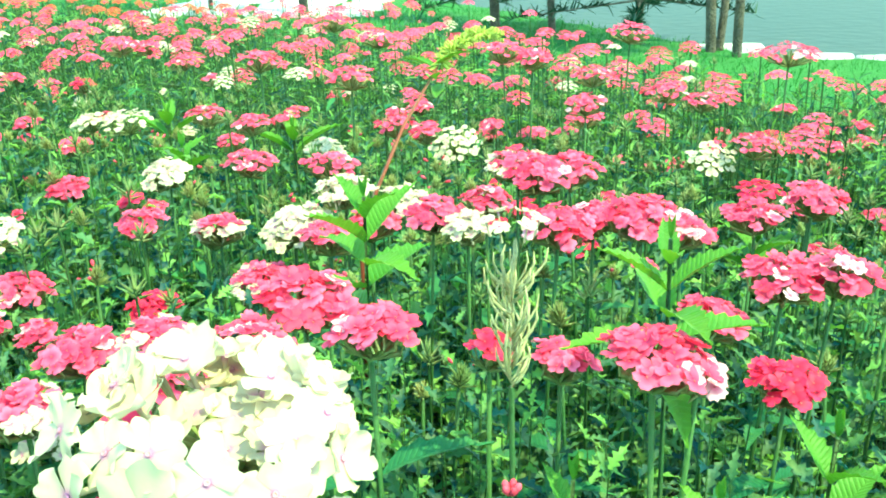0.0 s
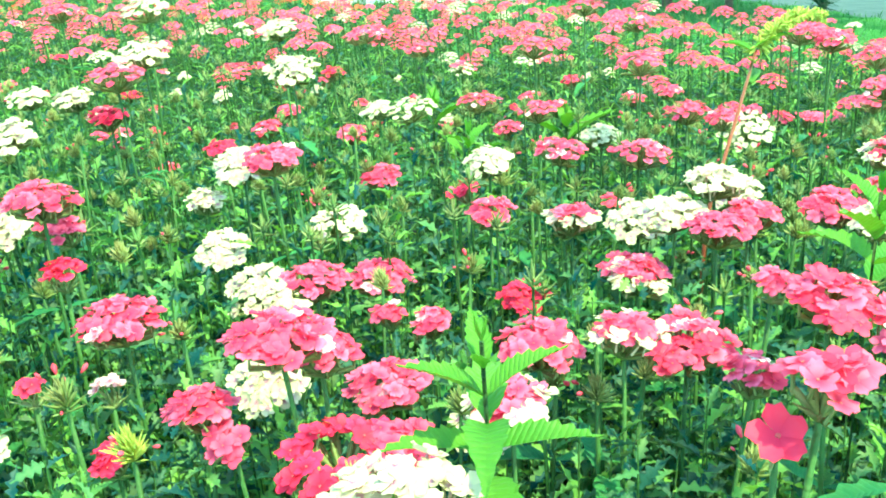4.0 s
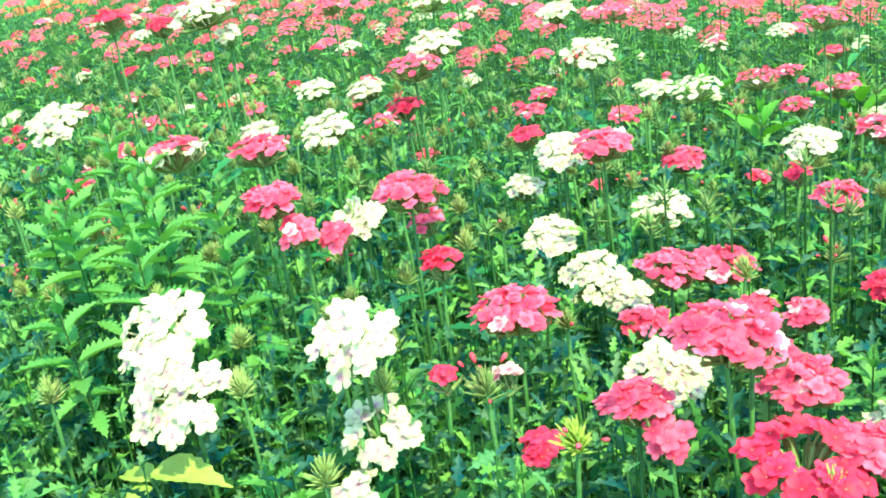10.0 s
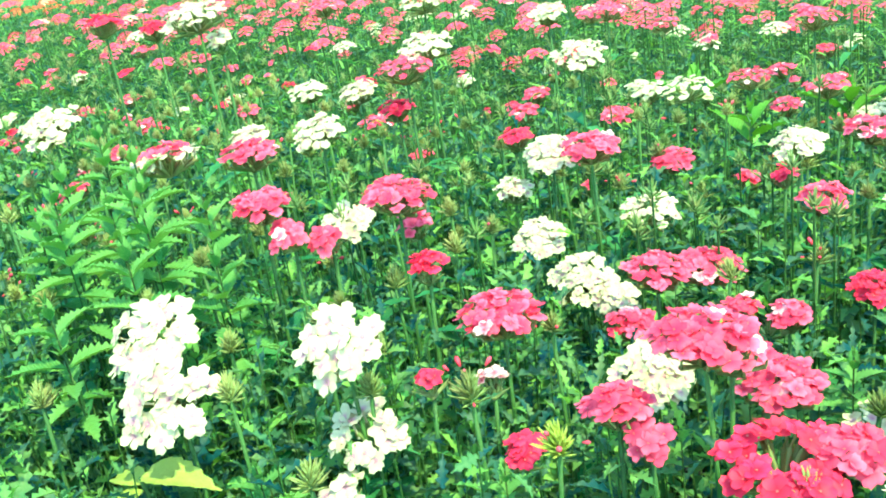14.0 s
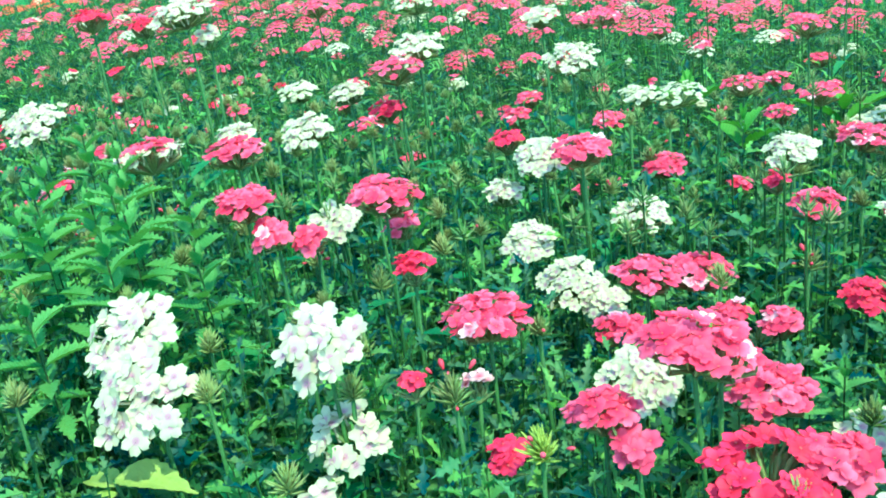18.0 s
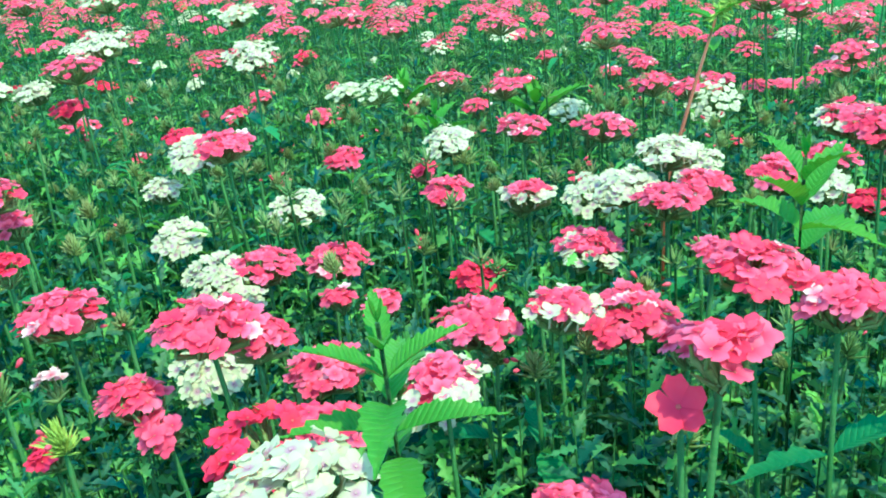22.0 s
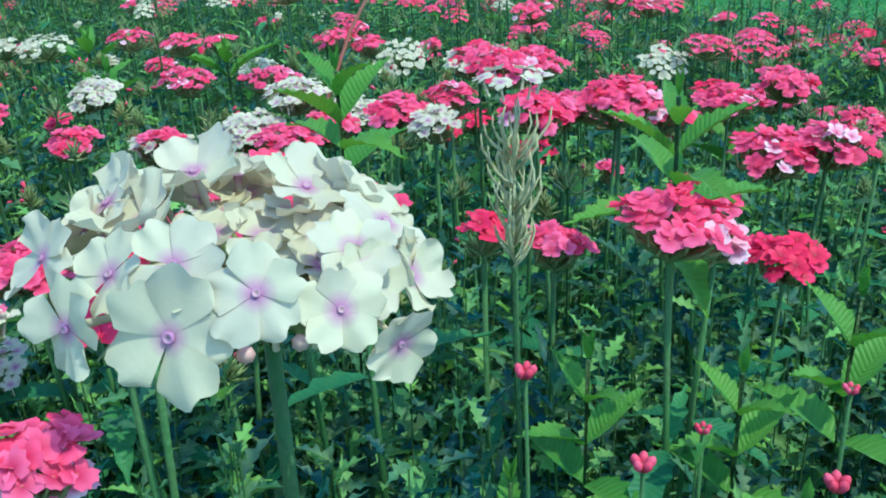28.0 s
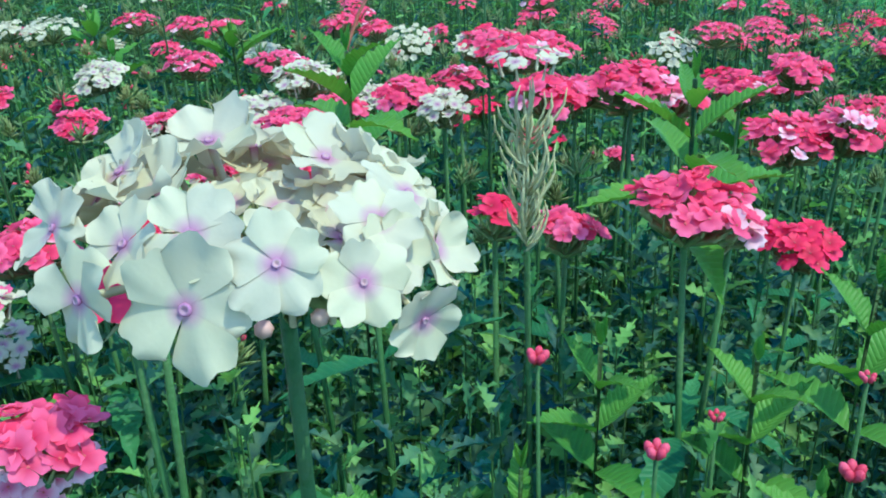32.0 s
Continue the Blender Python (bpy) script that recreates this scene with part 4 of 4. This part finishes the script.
verbena("pink", -0.033, 0.403, 0.448, 0.022, (0.0, -0.2))
verbena("pink", -0.026, 0.319, 0.479, 0.040, (0.0, -0.3), 1.0)
verbena("pink", -0.002, 0.309, 0.472, 0.036, (0.1, -0.2), 1.0)
verbena("pink", -0.047, 0.235, 0.492, 0.028, (0.1, -0.2), 1.1)
verbena("pink", -0.059, 0.231, 0.473, 0.010, (0.0, -0.95), 1.6, leaves=2)
verbena("mixed", 0.060, 0.569, 0.464, 0.046, (0.0, -0.3), 0.9)
verbena("pink", 0.010, 0.500, 0.453, 0.036, (0.0, -0.35), 0.9)
verbena("white", 0.028, 0.486, 0.449, 0.030, (0.0, -0.15), 0.9)
verbena("pink", 0.040, 0.525, 0.453, 0.034, (0.1, -0.3), 0.9)
verbena("pink", 0.146, 0.972, 0.410, 0.044, (0.0, -0.4), 0.85)
verbena("pink", -0.178, 0.842, 0.435, 0.042, (0.0, -0.3), 0.85)
verbena("pink", -0.246, 0.936, 0.427, 0.050, (0.0, -0.2), 0.85)
verbena("pink", -0.211, 0.891, 0.406, 0.034, (0.0, -0.2), 0.85)
verbena("pink", 0.072, 0.547, 0.464, 0.046, (0.0, -0.4), 0.9)
verbena("pink", 0.095, 0.587, 0.457, 0.046, (0.0, -0.35), 0.9)
verbena("pink", 0.100, 0.506, 0.448, 0.034, (0.1, -0.35), 0.9)
verbena("pink", 0.209, 1.079, 0.487, 0.056, (0.0, -0.4), 0.85)
verbena("pink", 0.060, 0.894, 0.492, 0.046, (0.1, -0.3), 0.85)
verbena("pink", 0.086, 0.889, 0.484, 0.040, (0.1, -0.3), 0.85)
verbena("pink", 0.234, 0.992, 0.434, 0.050, (0.0, -0.4), 0.85)
verbena("pink", 0.272, 0.979, 0.425, 0.046, (0.1, -0.4), 0.85)
verbena("pink", 0.160, 1.024, 0.447, 0.052, (0.0, -0.4), 0.85)
verbena("pink", 0.358, 0.984, 0.474, 0.062, (0.0, -0.35), 0.85, leaves=2)
verbena("red", 0.278, 0.785, 0.382, 0.048, (0.0, -0.4), 0.9)
verbena("pink", 0.271, 0.642, 0.412, 0.042, (0.1, -0.3), 0.9)
verbena("white", 0.252, 0.848, 0.394, 0.050, (0.0, -0.6), 0.85)
verbena("pink", 0.290, 0.838, 0.411, 0.054, (0.15, -0.3), 0.85, leaves=2)
verbena("pink", -0.494, 1.352, 0.444, 0.052, (0.0, -0.4), 0.9)
verbena("pink", -0.464, 1.375, 0.442, 0.046, (0.0, -0.4), 0.9)
verbena("pink", 0.116, 0.448, 0.468, 0.044, (0.0, -0.35), 0.95)
verbena("pink", 0.075, 0.438, 0.467, 0.040, (0.0, -0.35), 0.95)
verbena("pink", 0.138, 0.454, 0.458, 0.034, (0.2, -0.35), 0.95)
verbena("pink", 0.144, 0.404, 0.433, 0.036, (0.2, -0.2), 0.95)
verbena("red", 0.167, 0.369, 0.417, 0.036, (0.0, -0.45), 1.05, leaves=2)
verbena("pink", 0.177, 0.414, 0.449, 0.044, (0.0, -0.35), 0.95)
verbena("pink", 0.203, 0.412, 0.452, 0.040, (0.1, -0.35), 0.95)
verbena("pink", -0.083, 1.111, 0.481, 0.052, (0.0, -0.4), 0.85)
verbena("white", 0.011, 0.864, 0.405, 0.054, (0.0, -0.65), 0.85)
verbena("pink", 0.097, 0.292, 0.470, 0.044, (0.3, -0.2), 1.05)
verbena("blush", 0.112, 0.288, 0.458, 0.015, (0.4, -0.7), 1.1)
verbena("pink", 0.072, 0.360, 0.434, 0.032, (0.1, -0.3), 0.95)
verbena("red", 0.041, 0.326, 0.454, 0.022, (0.0, -0.3), 0.95)
verbena("pink", 0.246, 0.565, 0.441, 0.042, (0.1, -0.25), 0.9)
verbena("pink", 0.198, 0.538, 0.440, 0.044, (0.0, -0.3), 0.9)
verbena("pink", 0.126, 0.501, 0.451, 0.048, (0.0, -0.3), 0.9)
verbena("white", -0.022, 0.656, 0.413, 0.044, (0.0, -0.25), 0.85)
verbena("white", -0.747, 0.530, 0.502, 0.050, (0.2, -0.6), 0.95)
verbena("white", -0.609, 0.304, 0.473, 0.040, (0.2, -0.6), 0.95)
verbena("white", -0.154, 0.200, 0.474, 0.046, (0.0, -0.1), 1.1)
verbena("pink", -0.710, 0.942, 0.534, 0.046, (0.0, -0.3), 0.85)
verbena("white", -0.526, 0.793, 0.545, 0.050, (0.0, -0.2), 0.85)
verbena("red", -0.733, 0.608, 0.570, 0.036, (0.0, -0.2), 0.85)
verbena("red", -0.765, 0.708, 0.550, 0.032, (0.0, -0.2), 0.85)
verbena("pink", -0.377, 1.269, 0.434, 0.050, (0.0, -0.3), 0.85)
verbena("pink", 0.139, 0.917, 0.435, 0.046, (0.0, -0.3), 0.85)
verbena("pink", -0.145, 1.169, 0.495, 0.052, (0.0, -0.3), 0.85)
verbena("pink", -0.166, 0.945, 0.415, 0.030, (0.0, -0.3), 0.85)
verbena("pink", -0.085, 0.237, 0.437, 0.036, (0.0, -0.4), 1.1)
verbena("blush", -0.092, 0.245, 0.420, 0.036, (0.0, -0.5), 1.0)
verbena("red", -0.298, 0.292, 0.413, 0.022, (0.0, -0.5))
verbena("sparse", -0.160, 0.369, 0.388, 0.036, (0.0, -0.2))
verbena("mixed", -0.143, 0.321, 0.432, 0.040, (0.0, -0.45))

# ---- the rest of the bed, by chance ----
def in_view(x, y):
    return -0.32 - 1.2 * y < x < 0.14 + 0.62 * y and y < bed_edge(x)


def out_of_view(x, y):
    return y < bed_edge(x) and not in_view(x, y)


placed = [(o.location.x, o.location.y) for o in scene.objects if o.name.startswith(("verbena_flower", "white_verbena"))]
rng = random.Random(21)


def free(x, y, d):
    return all((x - a) ** 2 + (y - b) ** 2 > d * d for a, b in placed)


count = 0
for _ in range(5000):
    x, y = rng.uniform(-1.5, 0.66), rng.uniform(0.5, 1.35)
    if y > bed_edge(x) - 0.1 or not free(x, y, 0.060 if y < 1.0 else 0.064) or x > 0.2 + 0.5 * y or x < -0.35 - 1.05 * y:
        continue
    placed.append((x, y))
    r = rng.random()
    kind = "white" if r < (0.20 if x < 0 else 0.06) else "red" if r < 0.36 else "pink"
    z = canopy_z(x, y) + rng.gauss(-0.035, 0.022)
    verbena(kind, x, y, z, rng.choice((0.016, 0.024, 0.030, 0.038, 0.044)), (rng.uniform(-0.2, 0.2), rng.uniform(-0.5, 0.0)), 0.95, leaves=0)
    count += 1
    if count >= 135:
        break


def far_floret(rng):
    """A five-lobed floret of few faces."""
    v = [(0, 0, -0.12 * FR)]
    for k in range(10):
        a, r = 2 * math.pi * k / 10, FR * (0.55 if k % 2 == 0 else 1.08) * rng.uniform(0.92, 1.06)
        v.append((r * math.cos(a), r * math.sin(a), FR * rng.uniform(-0.05, 0.15)))
    return v, [(0, 1 + k, 1 + (k + 1) % 10) for k in range(10)]


def far_heads(seed, want, x0, x1, y0, y1, gap, label, keep=None):
    """Flower heads too many to count, joined."""
    rng = random.Random(seed)
    g, count = [], 0
    for _ in range(want * 14):
        x, y = rng.uniform(x0, x1), rng.uniform(y0, y1)
        if y > bed_edge(x) - 0.04 or not free(x, y, gap) or not (keep or in_view)(x, y):
            continue
        placed.append((x, y))
        r = rng.random()
        back = y > 2.4 and x < -0.7
        m = 1 if back and r < 0.75 else 2 if r < 0.10 else 0
        c = Vector((x, y, canopy_z(x, y) + rng.gauss(0.0, 0.026)))
        size = rng.choice((0.020, 0.030, 0.040, 0.046, 0.052))
        R = size / 2 - FR * 0.7
        n = max(3, int(1.3 * (size / 2 / FR) ** 2))
        tilt = Matrix.Rotation(rng.uniform(-0.1, 0.6), 3, "X")
        for i in range(n):
            rad, a = math.sqrt((i + 0.5) / n), i * 2.4
            p = tilt @ Vector((R * rad * math.cos(a), R * rad * math.sin(a), -R * 0.5 * rad * rad))
            q = align((p.x * 30 + rng.uniform(-0.2, 0.2), p.y * 30 - 0.2, 1.0), rng.uniform(0, 6.3)).to_3x3()
            v, f = far_floret(rng)
            g.append((([tuple(c + p + q @ Vector(w)) for w in v], f), m))
        g.append((cone_geo(c - Vector((0, 0, 0.006)), c + Vector((0.01, 0.01, -0.30)), 0.0013, 0.0018), 3))
        count += 1
        if count >= want:
            break
    v, f, ix = join(g)
    return tagged(new("verbena_flower_drift", mesh_from("verbena_flower_drift", v, f, [PINK_FAR, RED_FAR, WHITE_FAR, STEM], ix, smooth=False)), label, "flowers", kind="stuff")


far_heads(31, 350, -1.9, 0.85, 1.2, 2.1, 0.06, "pink verbena heads crowding the middle of the bed")
far_heads(32, 700, -3.4, 0.6, 2.1, 3.7, 0.062, "pink and orange-red flower heads at the back of the bed")

far_heads(34, 150, 0.1, 0.95, 0.85, 1.75, 0.05, "pink verbena heads along the edge of the bed by the lawn")
far_heads(33, 420, -3.4, 0.9, -0.65, 3.5, 0.085, "pink and white flower heads in the outer parts of the bed", lambda x, y: out_of_view(x, y) and (x * x + y * y > 0.2))

# faded heads and buds between the flowers
for sx, sy, sz, ss in ((-0.431, 0.284, 0.431, 0.018), (-0.532, 0.419, 0.436, 0.018), (-0.530, 0.472, 0.436, 0.018), (-0.371, 0.245, 0.420, 0.018), (-0.325, 0.308, 0.426, 0.021), (-0.380, 0.509, 0.424, 0.016),
                       (-0.418, 0.537, 0.426, 0.018), (-0.410, 0.420, 0.425, 0.018), (-0.190, 0.270, 0.420, 0.017), (-0.164, 0.338, 0.414, 0.016), (-0.373, 0.308, 0.424, 0.017), (-0.459, 0.326, 0.431, 0.016),
                       (-0.307, 0.377, 0.424, 0.014), (-0.318, 0.616, 0.416, 0.017), (-0.230, 0.466, 0.414, 0.017), (-0.302, 0.701, 0.414, 0.018), (-0.136, 0.561, 0.410, 0.018), (-0.109, 0.354, 0.414, 0.018),
                       (-0.089, 0.377, 0.412, 0.015), (-0.127, 0.369, 0.411, 0.015), (-0.061, 0.443, 0.408, 0.016), (-0.052, 0.313, 0.409, 0.017), (-0.143, 0.265, 0.412, 0.016)):
    spent_head(sx, sy, sz, ss, rng=rng, n=52, leaves=2)
    placed.append((sx, sy))
spent_head(-0.279, 0.279, 0.424, 0.019, mat=SPIKE, rng=rng, n=64, leaves=2)
spots = 0
for _ in range(3000):
    x, y = rng.uniform(-0.95, 0.36), rng.uniform(0.26, 1.0)
    if x > 0.06 + 0.42 * y or x < -0.38 - 0.8 * y or not free(x, y, 0.028) or (x > -0.25 and y < 0.40):
        continue
    z = canopy_z(x, y) + rng.gauss(-0.014, 0.014)
    if any(abs(hx - x) < w / 2 + 0.014 and -0.02 < hy - y < 0.16 and z > hz - 0.025 + max(0, hy - y) * 0.28 for hx, hy, hz, w in heads):
        continue
    spent_head(x, y, z, rng.uniform(0.012, 0.018), rng=rng, n=rng.choice((38, 48, 58)), leaves=1)
    placed.append((x, y))
    spots += 1
    if spots >= 200:
        break


# ---- foliage of the bed ----
def clumps(x, y):
    """Where the plants stand close (towards 1) and where gaps open between them (towards -1)."""
    return 0.6 * np.sin(x * 74 + 3.1 * np.sin(y * 43)) * np.sin(y * 66 + 2.6 * np.sin(x * 49)) + 0.4 * np.sin(x * 29 + 4.0 * np.sin(y * 13 + 1)) * np.sin(y * 33 + 3.0 * np.sin(x * 17))


def far_spent(seed, want, x0, x1, y0, y1, n=13):
    """Faded heads too many to count, joined."""
    rng = random.Random(seed)
    g = []
    for _ in range(want):
        x, y = rng.uniform(x0, x1), rng.uniform(y0, y1)
        if y > bed_edge(x) - 0.05 or not in_view(x, y):
            continue
        H, size = Vector((x, y, canopy_z(x, y) + rng.gauss(-0.018, 0.018))), rng.uniform(0.008, 0.012)
        for i in range(n):
            a, el = i * 2.4 + x, 0.3 + 1.2 * i / n + rng.uniform(-0.2, 0.2)
            d = Vector((math.cos(a) * math.cos(el), math.sin(a) * math.cos(el), math.sin(el)))
            b = H + Vector((0, 0, size * 0.5 * (i / n - 1)))
            g.append((cone_geo(b + d * size * 0.2, b + d * size * rng.uniform(0.8, 1.15), 0.0012, 0.0003, 3), 0))
        g.append((cone_geo(H, H + Vector((0.004, 0.01, -0.25)), 0.0009, 0.0013, 3), 1))
    v, f, ix = join(g)
    return tagged(new("spent_heads", mesh_from("spent_heads", v, f, [SPENT_FAR, STEM], ix)), "faded olive-brown verbena heads among the leaves", "seed heads", kind="stuff")


far_spent(41, 480, -1.5, 0.7, 0.45, 1.2)
far_spent(42, 420, -2.2, 0.7, 1.2, 2.4, 8)


def foliage(name, stems, per, region, seed, label, keep, scale=1.0, teeth=3, hi=-0.03, vary=0.07, depth=0.13):
    """Leafy stems, joined: opposite serrated leaves along the upper part of each stem."""
    rs = np.random.RandomState(seed)
    tv, tf = leaf_geo(0.034 * scale, (0.0155 if teeth > 2 else 0.0115) * scale, teeth, 0.45, 0.4, 0.05, 0.64 if teeth > 2 else 0.5)
    tv = np.array(tv)
    sx, sy = rs.uniform(region[0], region[1], stems), rs.uniform(region[2], region[3], stems)
    ok = np.array([keep(a, b) for a, b in zip(sx, sy)]) & ((clumps(sx, sy) > -0.22) | (rs.rand(stems) < 0.22))
    sx, sy = sx[ok], sy[ok]
    m = len(sx)
    base = 0.125 - 0.0534 * np.clip(sx, -2.2, 2.0) - 0.0363 * np.clip(sy, -0.6, 2.8)
    wave = 0.014 * np.sin(sx * 31 + 5 * np.sin(sy * 17)) * np.cos(sy * 27 + 2 * sx) + 0.020 * clumps(sx, sy)
    top = base + 0.313 + hi + wave - vary * rs.rand(m) ** 1.2
    for hx, hy, hz, w in heads:      # the flowers stand clear of the leaves before them
        ahead = hy - sy
        close = (np.abs(hx + ahead * (-0.1 - hx) / max(hy, 0.2) - sx) < w / 2 + 0.012) & (ahead > -0.02) & (ahead < 0.2)
        top = np.where(close, np.minimum(top, hz - 0.016 + np.maximum(ahead, 0) * 0.28), top)
    lx, ly = rs.normal(0, 0.02, m), rs.normal(0, 0.02, m)
    k = np.repeat(np.arange(m), per)
    n = len(k)
    along = np.tile(np.linspace(0.0, 1.0, per) ** 1.15, m) + rs.uniform(-0.03, 0.03, n)
    x, y = sx[k] + lx[k] * (1 - along) * 0.5, sy[k] + ly[k] * (1 - along) * 0.5
    z = top[k] - depth * along
    yaw = rs.uniform(0, 6.3, m)[k] + np.tile(np.arange(per) * 2.4, m) + rs.normal(0, 0.3, n)
    pitch, roll = -0.95 + 1.1 * along + rs.normal(0, 0.32, n), rs.normal(0, 0.45, n)
    s = (0.5 + 0.6 * np.sqrt(np.clip(along, 0, 1))) * rs.uniform(0.75, 1.25, n)
    cy, sn, cp, sp, cr, sr = np.cos(yaw), np.sin(yaw), np.cos(pitch), np.sin(pitch), np.cos(roll), np.sin(roll)
    P = np.repeat(tv[None], n, 0) * s[:, None, None]
    P[:, :, 1] *= rs.uniform(0.7, 1.3, n)[:, None]
    Y, Z = P[:, :, 1] * cr[:, None] - P[:, :, 2] * sr[:, None], P[:, :, 1] * sr[:, None] + P[:, :, 2] * cr[:, None]
    X, Z = P[:, :, 0] * cp[:, None] + Z * sp[:, None], -P[:, :, 0] * sp[:, None] + Z * cp[:, None]
    V = np.stack([X * cy[:, None] - Y * sn[:, None] + x[:, None], X * sn[:, None] + Y * cy[:, None] + y[:, None], Z + z[:, None]], 2).reshape(-1, 3)
    nv = len(tv)
    off = (np.arange(n) * nv).tolist()
    faces = [tuple(a + o for a in f) for o in off for f in tf]
    ids = [0] * len(faces)
    r = 0.0006 * max(scale, 0.7)
    ring = [(r, 0), (-r * 0.5, r * 0.87), (-r * 0.5, -r * 0.87)]
    S = np.concatenate([np.stack([np.stack([sx + a, sy + b, base - 0.01], 1) for a, b in ring], 1),
                        np.stack([np.stack([sx + lx * 0.5 + a, sy + ly * 0.5 + b, top], 1) for a, b in ring], 1)], 1)
    o0 = len(V)
    for i in range(m):
        o = o0 + i * 6
        faces += [(o, o + 1, o + 4, o + 3), (o + 1, o + 2, o + 5, o + 4), (o + 2, o, o + 3, o + 5)]
    ids += [1] * (3 * m)
    V = np.concatenate([V, S.reshape(-1, 3)])
    return tagged(new(name, mesh_from(name, V.tolist(), faces, [LEAF_BED, STEM], ids)), label, "foliage", kind="stuff")


foliage("verbena_foliage", 2500, 17, (-0.95, 0.45, 0.19, 0.5), 2, "dense small serrated green verbena leaves on thin stems", in_view, 0.62, 4, hi=-0.020, vary=0.10, depth=0.17)
foliage("verbena_foliage", 3700, 11, (-1.5, 0.72, 0.5, 1.0), 3, "dense small green verbena leaves between the flower stems", in_view, 0.68, 3, hi=-0.012, vary=0.10, depth=0.12)
foliage("verbena_foliage", 5200, 9, (-2.6, 0.9, 1.0, 2.0), 4, "dense green verbena leaves farther back", in_view, 0.75, 1, hi=-0.008, vary=0.12, depth=0.09)
foliage("verbena_foliage", 1700, 15, (0.15, 0.95, 0.9, 1.78), 5, "leafy verbena stems along the lawn edge of the bed", lambda x, y: y < bed_edge(x), 1.05, 1, hi=-0.01, vary=0.09, depth=0.24)
foliage("verbena_foliage", 2600, 9, (-3.5, 0.7, 2.0, 3.7), 6, "dense green verbena leaves at the back of the bed", in_view, 1.3, 1, hi=-0.01)
foliage("verbena_foliage", 5600, 8, (-3.45, 0.9, -0.65, 3.6), 8, "green verbena leaves in the outer parts of the bed", lambda x, y: out_of_view(x, y) and (x * x + y * y > 0.12 or y < -0.05), 1.9, 1, hi=-0.05, vary=0.05)
foliage("verbena_foliage", 120, 10, (-0.5, 0.35, -0.1, 0.19), 9, "low green verbena leaves on the near side of the bed", lambda x, y: True, 1.0, 2, hi=-0.14)
